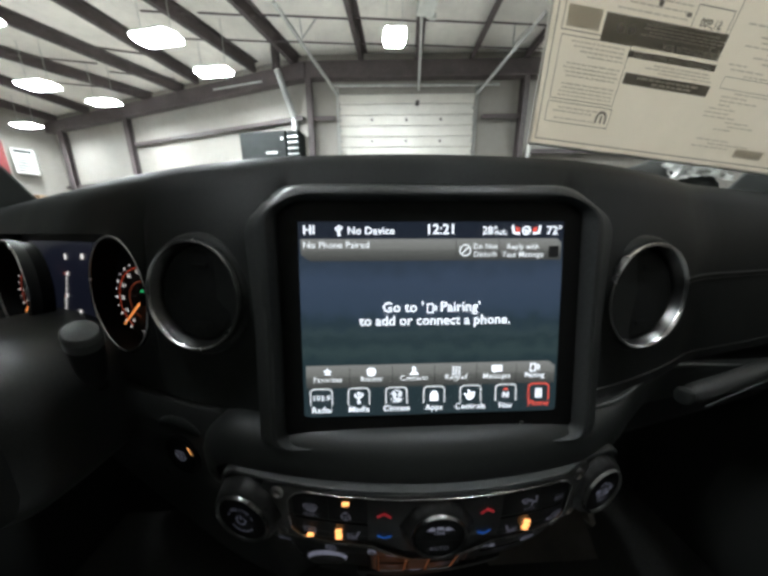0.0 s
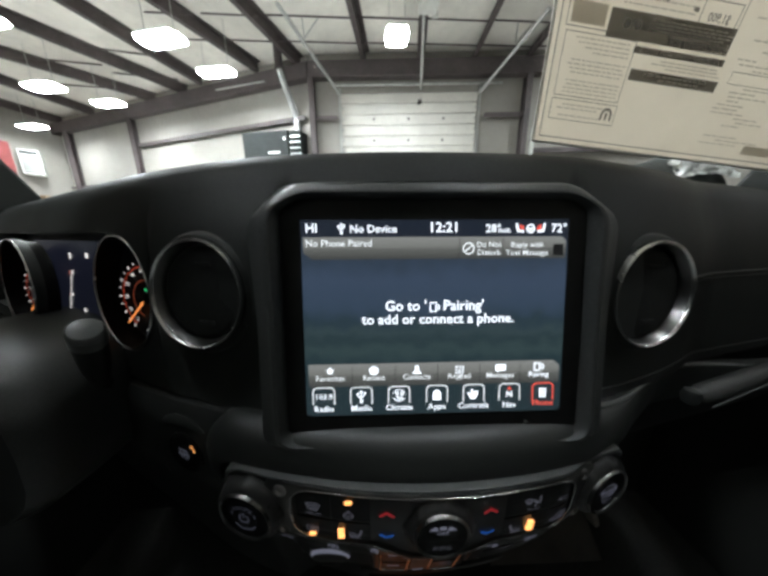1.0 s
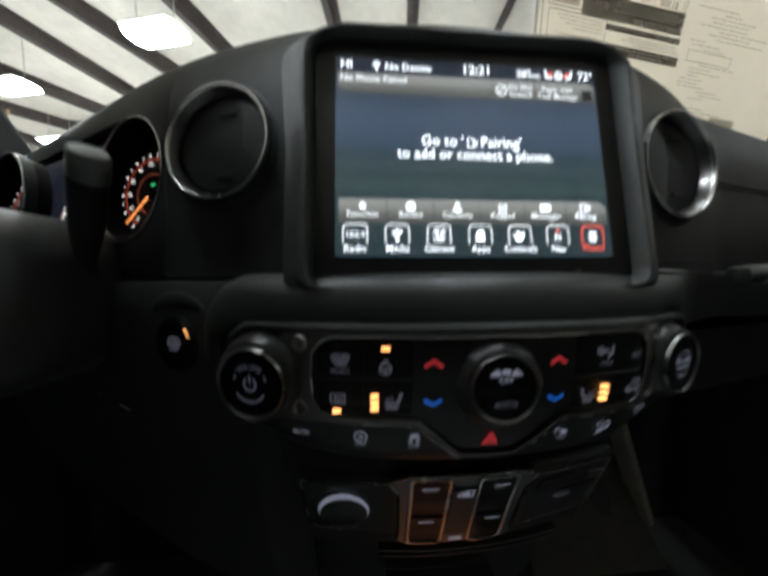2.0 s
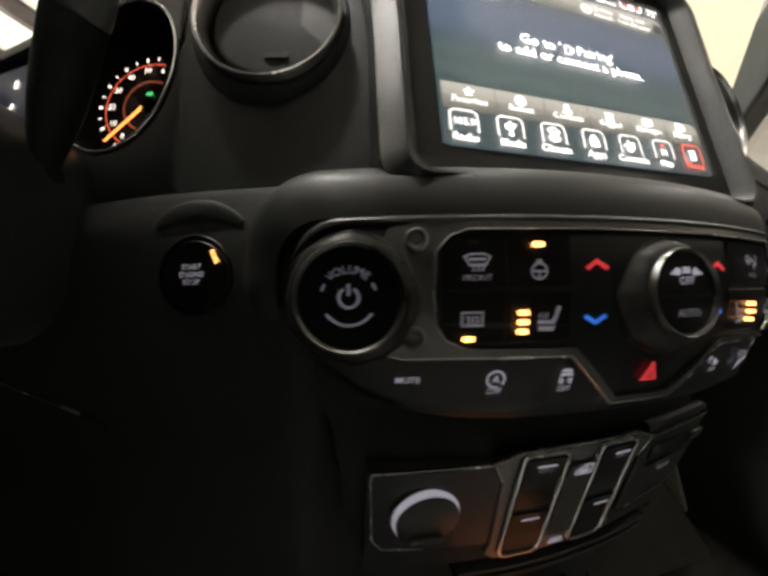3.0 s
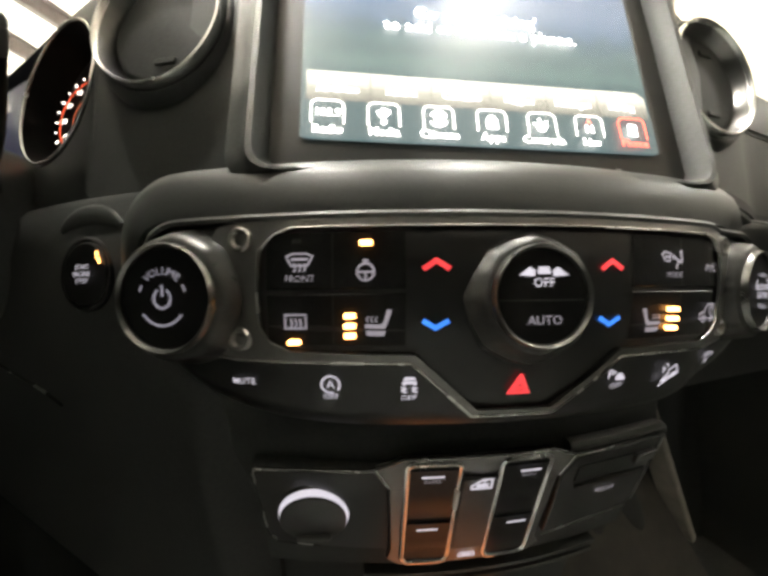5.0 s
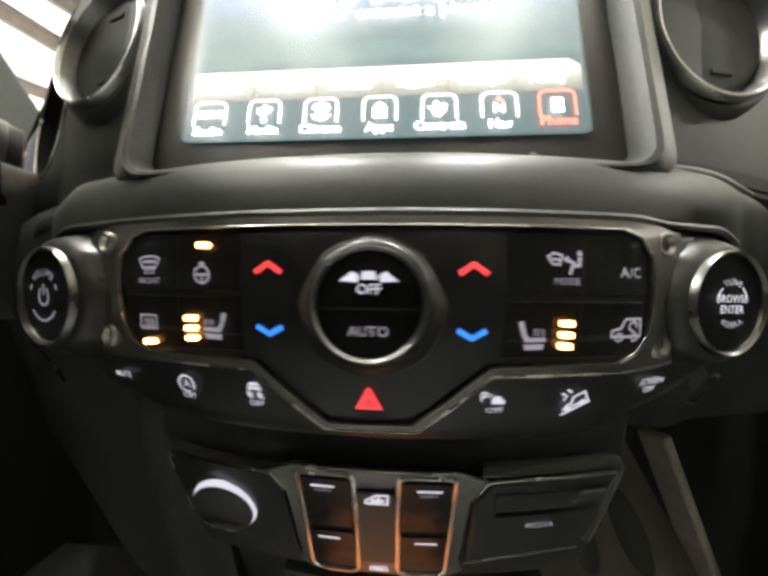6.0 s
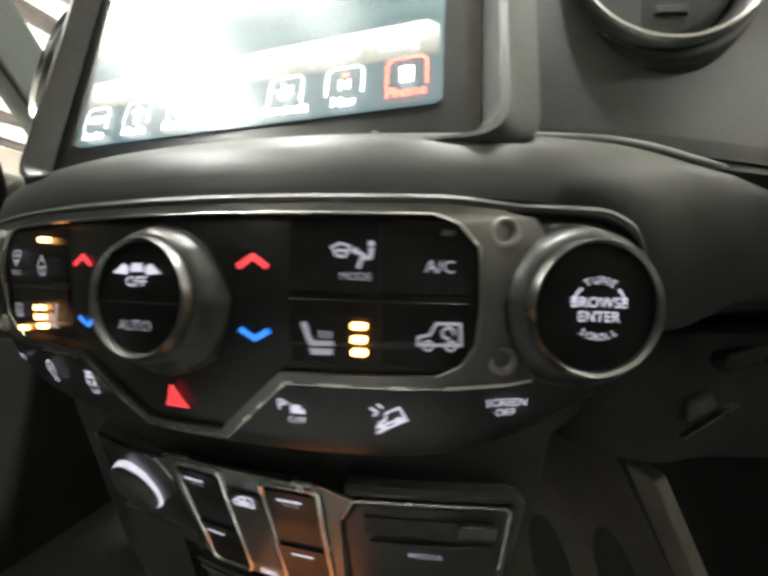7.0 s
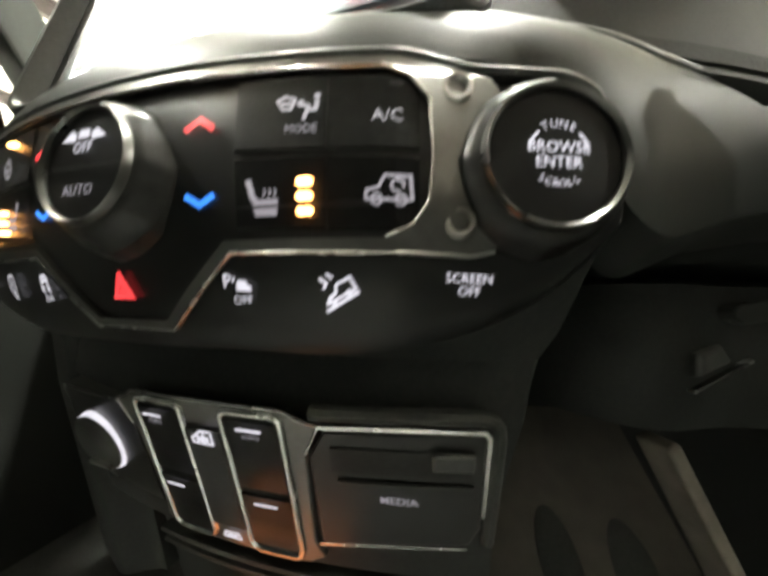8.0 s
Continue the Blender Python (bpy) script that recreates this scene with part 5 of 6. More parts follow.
def panel_y(x, zz):
    return float(np.interp(zz, PZ, PY)) + 1.12 * x * x + 0.0048 * ease(x, 0.086, 0.112)


def on_panel(x0, z0, h):
    return lambda u, v: (x0 + u, panel_y(x0 + u, z0 + v) - h, z0 + v)


rings = []
for x in steps(-0.151, 0.151, 44):
    lo = 1.1575 + 0.040 * (abs(x) / 0.151) ** 5
    hi = 1.2412 if abs(x) < 0.132 else 1.2412 - 0.030 * (1 - math.sqrt(1 - ((abs(x) - 0.132) / 0.0215) ** 2))
    zs = steps(lo, hi, 16)
    front = [(x, panel_y(x, q) + (0.003 if q in (zs[0], zs[-1]) else 0), q) for q in zs]
    rings.append(front + [(x, panel_y(x, 1.2) + 0.03, hi), (x, panel_y(x, 1.2) + 0.03, lo)])
part("body", loft(rings), GLOSS, panel)
# silver frame: a strip between an outer and an inner outline
OUT = [(0, 1.2398), (0.104, 1.2398), (0.1135, 1.2380), (0.1165, 1.2330), (0.1140, 1.212), (0.1165, 1.1935), (0.1150, 1.1895), (0.1080, 1.1880), (0.0420, 1.1872), (0.0170, 1.1640), (0, 1.1640)]
INN = [(0, 1.2368), (0.0850, 1.2368), (0.0915, 1.2345), (0.0970, 1.2285), (0.0980, 1.212), (0.0970, 1.2010), (0.0930, 1.1950), (0.0860, 1.1915), (0.0408, 1.1905), (0.0152, 1.1668), (0, 1.1668)]


def dense(pts, n=7):
    out = []
    for a, b in zip(pts, pts[1:]):
        out += [(a[0] + (b[0] - a[0]) * i / n, a[1] + (b[1] - a[1]) * i / n) for i in range(n)]
    return out + [pts[-1]]


def moulding(face, parent, pts, r, h, mat, name, label="", loop=True):
    """A round moulding that follows a line of (x, z) on a curved face."""
    o = dense(list(pts) + ([pts[0]] if loop else []), 4)
    rings_ = []
    for i, (x, q) in enumerate(o):
        a, b = o[i - 1 if i else (-2 if loop else 0)], o[i + 1 if i + 1 < len(o) else (1 if loop else i)]
        d = Vector((b[0] - a[0], 0, b[1] - a[1])).normalized()
        side, out = Vector((-d.z, 0, d.x)), Vector((0, -1, 0))
        c = Vector((x, face(x, q) - h, q))
        rings_.append([c + side * r * math.cos(2 * math.pi * j / 8) + out * r * math.sin(2 * math.pi * j / 8) for j in range(8)])
    return part(name, loft(rings_, caps=not loop), mat, parent, label)


for s in (-1, 1):
    o, i = dense(OUT), dense(INN)
    rows = [[(s * x, panel_y(s * x, q) - h, q) for x, q in pts] for pts, h in ((o, 0.0), (o, 0.0016), (i, 0.0018), (i, 0.0))]
    part("frame", loft(rows, closed=False), SILVER, panel, "satin silver frame")
    moulding(panel_y, panel, [(s * x, q) for x, q in OUT[6:]], 0.0006, 0.0014, SATIN, "frame_edge", "thin bright edge", loop=False)
    moulding(panel_y, panel, [(s * x, q) for x, q in INN[:8]], 0.0005, 0.0016, SATIN, "frame_edge", "thin bright edge", loop=False)
edge = []
for k in range(61):
    # the raised rim runs along the top and turns down round each outer knob
    p_ = (k - 30) / 30
    x_ = abs(p_) * 0.172
    if x_ < 0.132:
        x_, q_ = x_, 1.2411
    else:
        a_ = (x_ - 0.132) / 0.040 * radians(58)
        x_, q_ = 0.132 + 0.0215 * math.sin(a_), 1.2411 - 0.030 * (1 - math.cos(a_))
    sg = 1 if p_ >= 0 else -1
    n_ = Vector((0, 0, 1)) if x_ <= 0.132 else Vector((sg * math.sin(a_), 0, math.cos(a_)))
    o_ = Vector((sg * x_, panel_y(sg * x_, q_), q_))
    thin = min(1.0, (1.02 - abs(p_)) / 0.12)
    edge.append([o_ + n_ * u * thin + Vector((0, v * thin + 0.002 * (1 - thin), 0)) for u, v in ((-0.0014, 0.003), (-0.0012, -0.0012), (0.0, -0.0022), (0.0012, -0.0016), (0.0018, 0.0015), (0.0018, 0.006))])
part("top_edge", loft(edge, closed=False), HOOD, panel, "rounded upper rim of the panel")
for s in (-1, 1):
    for x, q in ((0.1040, 1.2330), (0.1050, 1.1965)):
        m = Matrix.Translation((s * x, panel_y(s * x, q) - 0.0018, q)) @ Matrix.Rotation(s * 0.22, 4, "Z") @ Matrix.Rotation(radians(90), 4, "X")
        b = part("bolt", lathe([(0.0045, -0.001), (0.0045, 0.0008), (0.0038, 0.0015), (0.0030, 0.0014), (0.0022, 0.0000), (0.0, 0.0000)], m, 24), STEEL, panel, "small recessed steel bolt")

# backlit keys: thin raised plates
def key_plate(x0, q0, x1, q1, h=0.0006):
    n = 8
    rows = []
    for x in steps(x0, x1, n):
        rows.append([(x, panel_y(x, q) - k_, q) for q, k_ in ((q0, 0.0), (q0 + 0.0006, h), (q1 - 0.0006, h), (q1, 0.0))])
    bm_ = loft(rows, closed=False)
    part("key", bm_, KEY, panel, smooth=False)


for s in (-1, 1):
    for a, b in ((0.0445, 0.0700), (0.0706, 0.0945)):
        x0, x1 = sorted((s * a, s * b))
        key_plate(x0, 1.2145, x1, 1.2355)
        key_plate(x0, 1.1935, x1, 1.2130)

def symbol(name, pr_, x, q, mat, label="", h=0.0014, k=0.82):
    pr_.verts = [(u * k, v * k) for u, v in pr_.verts]
    return pr_.lay(name, on_panel(x, q, h), mat, panel, label)


def seat(s):
    p = Print().poly([(-0.0062 * s, 0.0064), (-0.0040 * s, 0.0068), (-0.0026 * s, 0.0016), (-0.0012 * s, 0.0002), (0.0052 * s, 0.0004), (0.0056 * s, -0.0014), (-0.0030 * s, -0.0018), (-0.0044 * s, 0.0008)])
    p.poly([(-0.0036 * s, -0.0026), (0.0050 * s, -0.0024), (0.0046 * s, -0.0048), (-0.0028 * s, -0.0050)])
    for i in (0, 1, 2):
        p.line([((0.0004 + 0.0018 * i) * s, 0.0012), ((0.0010 + 0.0018 * i) * s, 0.0024), ((0.0004 + 0.0018 * i) * s, 0.0036)], 0.0006)
    return p


p = Print().line([(-0.0058, 0.0046), (-0.0030, 0.0058), (0.0030, 0.0058), (0.0058, 0.0046), (0.0036, 0.0006), (-0.0036, 0.0006)], 0.0009, True).line([(-0.0034, 0.0034), (0.0034, 0.0034)], 0.0012)
for i in (-1, 0, 1):
    p.line([(0.0022 * i, 0.0015), (0.0022 * i + 0.0005, -0.0005), (0.0022 * i, -0.0020)], 0.0008)
p.text("FRONT", 0, -0.0052, 0.0040, 0.0)
symbol("front_defrost_symbol", p, -0.0820, 1.2225, LIT_DIM)
p = Print().line([(-0.0046, -0.0030), (0.0046, -0.0030), (0.0046, 0.0030), (-0.0046, 0.0030)], 0.0009, True)
for i in (-1, 0, 1):
    p.line([(0.0020 * i, 0.0012), (0.0020 * i + 0.0005, -0.0010), (0.0020 * i, -0.0024)], 0.0010)
symbol("rear_defrost_symbol", p, -0.0838, 1.2030, LIT_DIM)
p = Print().arc(0, 0, 0.0036, 0.0010, 0, 360).line([(-0.0034, 0), (0.0034, 0)], 0.0010).line([(0, 0), (0, -0.0034)], 0.0010).line([(-0.001, 0.0048), (0.001, 0.0048)], 0.0012)
symbol("heated_wheel_symbol", p, -0.0586, 1.2205, LIT_DIM)
symbol("heated_seat_symbol", seat(-1), -0.0545, 1.2018, LIT_DIM)
symbol("heated_seat_symbol", seat(1), 0.0535, 1.2008, LIT_DIM)


def led(x, q, w=0.0046, h=0.0019):
    part("led", loft([[(x + a * w / 2, panel_y(x, q) - k_, q + b * h / 2) for a, b in ((-0.8, -1), (0.8, -1), (1, -0.6), (1, 0.6), (0.8, 1), (-0.8, 1), (-1, 0.6), (-1, -0.6))] for k_ in (0.0006, 0.0019)]), LED, panel, "glowing amber lamp", smooth=False)


led(-0.0584, 1.2308)
led(-0.0846, 1.1953)
for i in (-1, 0, 1):
    led(-0.0643, 1.2014 + 0.0036 * i, 0.0042)
    led(0.0650, 1.2018 + 0.0038 * i, 0.0042)
for s in (-1, 1):
    x = s * 0.0338
    Print().line([(-0.0042, -0.0014), (0, 0.0014), (0.0042, -0.0014)], 0.0018).lay("warmer_arrow", on_panel(x, 1.2230, 0.0007), LIT_RED, panel, "red lit arrow")
    Print().line([(-0.0042, 0.0012), (0, -0.0012), (0.0042, 0.0012)], 0.0018).lay("cooler_arrow", on_panel(x, 1.2016, 0.0007), LIT_BLUE, panel, "blue lit arrow")
p = Print().poly([(-0.0060, -0.0042), (0.0060, -0.0042), (0.0008, 0.0062), (-0.0008, 0.0062)])
symbol("hazard_symbol", p, 0.0, 1.1770, LIT_RED, "red lit hazard triangle")
p = Print().line([(-0.0018, -0.0020), (0.0018, -0.0020), (0, 0.0012)], 0.0004, True)
symbol("hazard_symbol", p, 0.0, 1.1768, BUTTON, "", 0.0017)
symbol("mute_lettering", Print().text("MUTE", 0, 0, 0.0045, 0.005), -0.1062, 1.1790, LIT_WHITE)
p = Print().arc(0, 0.0022, 0.0042, 0.0009, -40, 290).text("A", 0, 0.0021, 0.0058, 0.0).text("OFF", 0, -0.0042, 0.0042, 0.0)
symbol("stop_start_symbol", p, -0.0720, 1.1768, LIT_WHITE)
p = Print().poly([(-0.0022, 0.0066), (0.0022, 0.0066), (0.0030, 0.0050), (-0.0030, 0.0050)]).rect(-0.0032, 0.0030, 0.0032, 0.0046).rect(-0.0030, 0.0022, -0.0018, 0.0032).rect(0.0018, 0.0022, 0.0030, 0.0032).line([(-0.0036, 0.0014), (-0.0014, 0.0008), (-0.0034, -0.0002), (-0.0014, -0.0012)], 0.0009).line([(0.0012, 0.0014), (0.0034, 0.0008), (0.0014, -0.0002), (0.0034, -0.0012)], 0.0009).text("OFF", 0, -0.0042, 0.0042, 0.0)
symbol("stability_off_symbol", p, -0.0424, 1.1764, LIT_WHITE)
p = Print().text("P", -0.0030, 0.0030, 0.0068, 0.01).poly([(0.0004, -0.0002), (0.0060, -0.0002), (0.0060, 0.0016), (0.0048, 0.0020), (0.0042, 0.0036), (0.0012, 0.0036), (0.0004, 0.0020)]).line([(-0.0002, 0.0046), (-0.0006, 0.0030)], 0.0006).text("OFF", 0.0022, -0.0034, 0.0042, 0.0)
symbol("park_sensor_symbol", p, 0.0422, 1.1768, LIT_WHITE)
p = Print().line([(-0.0046, -0.0064), (0.0066, 0.0004)], 0.0012).line([(-0.0044, -0.0040), (-0.0030, -0.0014), (-0.0012, -0.0004), (-0.0010, 0.0026), (0.0038, 0.0052), (0.0058, 0.0014)], 0.0010, True).disc(-0.0022, -0.0034, 0.0013).disc(0.0034, 0.0000, 0.0013).line([(-0.0064, 0.0044), (-0.0042, 0.0030), (-0.0052, 0.0012)], 0.0009).line([(-0.0040, 0.0060), (-0.0022, 0.0048)], 0.0009)
symbol("hill_descent_symbol", p, 0.0728, 1.1768, LIT_WHITE)
symbol("screen_off_lettering", Print().text("SCREEN", 0, 0.0022, 0.0046, 0.004).text("OFF", 0, -0.0022, 0.0046, 0.004), 0.1082, 1.1800, LIT_WHITE)
symbol("ac_lettering", Print().text("A/C", 0, 0, 0.0060, 0.005), 0.0866, 1.2224, LIT_DIM)
p = Print().line([(-0.0082, 0.0046), (-0.0056, 0.0060), (-0.0022, 0.0050), (-0.0034, 0.0014), (-0.0062, 0.0016)], 0.0010, True).line([(-0.0062, 0.0036), (-0.0034, 0.0034)], 0.0011).line([(-0.0008, 0.0036), (0.0024, 0.0022), (0.0010, -0.0020)], 0.0014).line([(0.0002, 0.0044), (-0.0014, 0.0036), (-0.0002, 0.0026)], 0.0009).disc(0.0050, 0.0060, 0.0011).poly([(0.0042, 0.0046), (0.0060, 0.0046), (0.0054, 0.0006), (0.0022, 0.0004), (0.0022, 0.0018), (0.0042, 0.0020)])
symbol("air_mode_symbol", p, 0.0640, 1.2235, LIT_DIM)
symbol("mode_lettering", Print().text("MODE", 0, -0.0052, 0.0038, 0.0), 0.0640, 1.2235, LIT_DIM)
p = Print().line([(-0.0074, -0.0024), (-0.0072, 0.0002), (-0.0034, 0.0012), (-0.0014, 0.0050), (0.0064, 0.0050), (0.0070, -0.0024)], 0.0011, True).arc(-0.0040, -0.0026, 0.0016, 0.0009, 0, 360).arc(0.0036, -0.0026, 0.0016, 0.0009, 0, 360).arc(0.0024, 0.0018, 0.0018, 0.0009, 30, 300).line([(0.0022, 0.0044), (0.0044, 0.0030), (0.0044, 0.0014)], 0.0008)
symbol("recirculation_symbol", p, 0.0872, 1.2030, LIT_DIM)
symbol("indicator_slot", Print().rect(-0.0022, -0.0010, 0.0022, 0.0010), 0.0885, 1.2318, DARK)
symbol("indicator_slot", Print().rect(-0.0022, -0.0010, 0.0022, 0.0010), -0.0830, 1.2318, DARK)


# rotary knobs
def knob(x, q, face_y, yaw, pitch=2.0, r=0.0215, depth=0.020, base=1.22):
    m = Matrix.Translation((x, face_y, q)) @ Matrix.Rotation(yaw, 4, "Z") @ Matrix.Rotation(radians(90 + pitch), 4, "X")
    k_ = part("knob", lathe([(r * base, -depth), (r * (base - 0.02), -depth * 0.72), (r * (base - 0.09), -depth * 0.48), (r * 1.19, -0.0062), (r * 1.12, -0.0030), (r * 1.0, -0.0016)], m, 120, lobes=8, lobe=0.024), KNOB, panel, "grey grip knob")
    rim = part("rim", lathe([(r * 0.995, -0.0035), (r * 0.985, -0.0008), (r * 0.950, 0.0004), (r * 0.905, -0.0004), (r * 0.900, -0.002)], m, 96, full=False), RIM, k_, "satin metal rim")
    part("face", lathe([(r * 0.90, -0.0022), (r * 0.89, -0.0012), (0.0, -0.0008)], m, 64), DIAL, k_, "black knob face")
    return k_, (lambda u, v: m @ Vector((u, v, -0.0002)))


k1_, f = knob(-0.1294, 1.2118, 0.1755, -0.24, 2.0, 0.0200, 0.026, 1.40)
p = Print().arctext("VOLUME", 0, 0.0, 0.0095, 0.0040, 90, -16, 0.0).arc(0, 0, 0.0095, 0.0008, 150, 165).arc(0, 0, 0.0095, 0.0008, 15, 30)
p.arc(0, 0, 0.0095, 0.0009, 215, 325).arc(0, 0, 0.0034, 0.0010, 120, 420).line([(0, 0.0010), (0, 0.0045)], 0.0010)
p.lay("lettering", f, LIT_SOFT, k1_, "dim white lit lettering")
k2_, f = knob(0.1288, 1.2125, 0.1822, 0.27, 2.0, 0.0195, 0.026, 1.40)
p = Print().text("BROWSE", 0, 0.0015, 0.0037, 0.008).text("ENTER", 0, -0.0020, 0.0037, 0.008).arctext("TUNE", 0, -0.0006, 0.0076, 0.0028, 90, -17, 0.0).arctext("SCROLL", 0, 0.0006, 0.0076, 0.0025, 270, 13, 0.0)
p.arc(0, -0.0006, 0.0073, 0.0006, 130, 165).arc(0, -0.0006, 0.0073, 0.0006, 15, 50)
p.verts = [(u * 1.1, v * 1.1) for u, v in p.verts]
p.lay("lettering", f, LIT_WHITE, k2_, "white lit lettering")
k3_, f = knob(0.0010, 1.2115, 0.1600, 0.0, 0.0, 0.0182, 0.016, 1.42)
p = Print().poly([(-0.0030, 0.0075), (0.0030, 0.0075), (0.0022, 0.0105), (-0.0022, 0.0105)]).poly([(-0.0040, 0.0065), (-0.0105, 0.0070), (-0.0060, 0.0105), (-0.0035, 0.0090)]).poly([(0.0040, 0.0065), (0.0105, 0.0070), (0.0060, 0.0105), (0.0035, 0.0090)])
p.text("OFF", 0, 0.0040, 0.0052, 0.005)
p.verts = [(u * 0.85, 0.0070 + (v - 0.0070) * 0.85) for u, v in p.verts]
p.lay("fan_symbol", f, LIT_WHITE, k3_, "white lit fan symbol")
Print().text("AUTO", 0, -0.0082, 0.0044, 0.0).lay("lettering", f, LIT_DIM, k3_, "white lit lettering")
Print().rect(-0.0163, -0.0016, 0.0163, -0.0011).lay("split_line", f, DARK, k3_)

# lower switch bank
bank = empty("switch_bank", "black lower console bank with window switches and power socket", "switch panel", at=(0, 0.21, 1.06))


def bank_y(x, zz):
    return 0.2078 + (1.1227 - zz) * 0.365 + 0.9 * x * x


def on_bank(x0, z0, h):
    return lambda u, v: (x0 + u, bank_y(x0 + u, z0 + v) - h, z0 + v)


def bank_plate(outline, h0, h1, n=8):
    """A thin plate on the bank's face from an outline of (x, z)."""
    o = dense(list(outline) + [outline[0]], n)[:-1]
    cx, cz = sum(p_[0] for p_ in o) / len(o), sum(p_[1] for p_ in o) / len(o)
    rows_ = [[(x, bank_y(x, q) - h, q) for x, q in o] for h in (h0, h1)]
    rows_.append([(cx + (x - cx) * 0.5, bank_y(cx + (x - cx) * 0.5, cz + (q - cz) * 0.5) - h1, cz + (q - cz) * 0.5) for x, q in o])
    return loft(rows_)


part("body", loft([[(x, bank_y(x, q) - h, q) for q, h in ((1.046, -0.02), (1.048, 0.0), (1.1235, 0.0), (1.1255, -0.003), (1.1262, -0.008), (1.1262, -0.03))] for x in steps(-0.1180, 0.1225, 28)]), DARK, bank)
# socket panel
part("socket_panel", bank_plate([(-0.1165, 1.1225), (-0.0540, 1.1232), (-0.0482, 1.1130), (-0.0465, 1.0650), (-0.1090, 1.0690), (-0.1150, 1.0760)], 0.0, 0.0022), GLOSS, bank)
pr = Print().line([(-0.0540, 1.1240), (-0.1158, 1.1232), (-0.1168, 1.1200), (-0.1145, 1.0760), (-0.1085, 1.0685), (-0.085, 1.0672)], 0.0010)
pr.lay("panel_edge", lambda u, v: (u, bank_y(u, v) - 0.0026, v), SATIN, bank, "thin bright edge")
sx, sz = -0.0862, 1.0940
sm = Matrix.Translation((sx, bank_y(sx, sz) - 0.0030, sz)) @ Matrix.Rotation(-0.05, 4, "Z") @ Matrix.Rotation(radians(90 + 20), 4, "X")
part("socket", lathe([(0.0204, -0.009), (0.0202, -0.0012), (0.0196, -0.0004), (0.0186, -0.0006)], sm, 48, full=False), HARD, bank)
part("socket_ring", lathe([(0.0192, -0.0012), (0.0190, 0.0000), (0.0180, 0.0022), (0.0170, 0.0024)], sm, 64, full=False), LIT_WHITE, bank, "pale lit flank of the socket cap")
part("socket_cap", lathe([(0.0176, 0.0016), (0.0176, 0.0028), (0.0164, 0.0034), (0.0, 0.0038)], sm, 40), BUTTON, bank)
part("cap_tab", box(0.018, 0.0030, 0.003, (0, -0.0120, 0.0040), sm), HOOD, bank, bevel=0.0008)

# chrome frame with two rocker columns
FR = [(-0.0540, 1.1258), (-0.0450, 1.1290), (-0.0405, 1.1318), (0.0405, 1.1318), (0.0450, 1.1290), (0.0540, 1.1262), (0.0470, 1.1130), (0.0450, 1.0640), (0.0490, 1.0560), (0.0400, 1.0502), (-0.0400, 1.0502), (-0.0470, 1.0560), (-0.0450, 1.0640), (-0.0470, 1.1130)]


def bank_tube(pts, r, h, mat, name, label="", loop=True):
    return moulding(bank_y, bank, pts, r, h, mat, name, label, loop)


part("frame", bank_plate(FR, -0.001, 0.0024), SILVER, bank, "satin silver switch frame", bevel=0.001)
bank_tube(FR[:7], 0.0007, 0.0024, SATIN, "frame_edge", "thin bright edge", loop=False)
bank_tube([FR[13], FR[0]], 0.0007, 0.0024, SATIN, "frame_edge", "thin bright edge", loop=False)
for s in (-1, 1):
    w0, w1 = 0.0115, 0.0375
    a0, a1 = sorted((s * w0, s * w1))
    t = s * 0.0006
    well = [(a0, 1.1260), (a0 + 0.003, 1.1285), (a1 - 0.003, 1.1285), (a1, 1.1260), (a1 - s * 0.002 * (s > 0) + 0.002 * (s < 0) * 0, 1.0580), (a1 - 0.004, 1.0545), (a0 + 0.004, 1.0545), (a0, 1.0580)]
    part("rocker_well", bank_plate(well, 0.0020, 0.0030), DARK, bank)
    for q0, q1 in ((1.0905, 1.1265), (1.0570, 1.0885)):
        n = 6
        rows_ = []
        for q, h in ((q0, 0.0030), (q0 + 0.001, 0.0038), ((q0 + q1) / 2, 0.0034), (q1 - 0.006, 0.0038), (q1 - 0.001, 0.0042), (q1, 0.0034)):
            rows_.append([(x, bank_y(x, q) - h, q) for x in steps(a0 + 0.0012, a1 - 0.0012, n)])
        part("rocker", loft(rows_, closed=False), KEY, bank)
        Print().rect(-0.0058, -0.0007, 0.0058, 0.0007).lay("rocker_mark", on_bank((a0 + a1) / 2 + 0.001 * s, q1 - 0.0040, 0.0054), LIT_WHITE, bank, "pale lit line")
        if q1 > 1.1:
            Print().text("AUTO", 0, 0, 0.0030, 0.0).lay("rocker_lettering", on_bank((a0 + a1) / 2 + 0.001 * s, q1 - 0.0075, 0.0049), LIT_DIM, bank)
    # bright edge round each column
    bank_tube([(a0 - 0.0006, 1.0600), (a0 - 0.0006, 1.1262), (a0 + 0.0006, 1.1282), (a0 + 0.0028, 1.1292), (a1 - 0.0028, 1.1292), (a1 - 0.0006, 1.1282), (a1 + 0.0006, 1.1262), (a1 + 0.0004, 1.0585), (a1 - 0.0010, 1.0552), (a1 - 0.0035, 1.0538), (a0 + 0.0035, 1.0538), (a0 + 0.0010, 1.0552), (a0 - 0.0006, 1.0580)], 0.0016, 0.0026, CHROME, "column_edge", "bright column edge")
part("centre_key", bank_plate([(-0.0095, 1.1190), (0.0095, 1.1190), (0.0095, 1.0640), (-0.0095, 1.0640)], 0.002, 0.0044), BUTTON, bank, bevel=0.001)
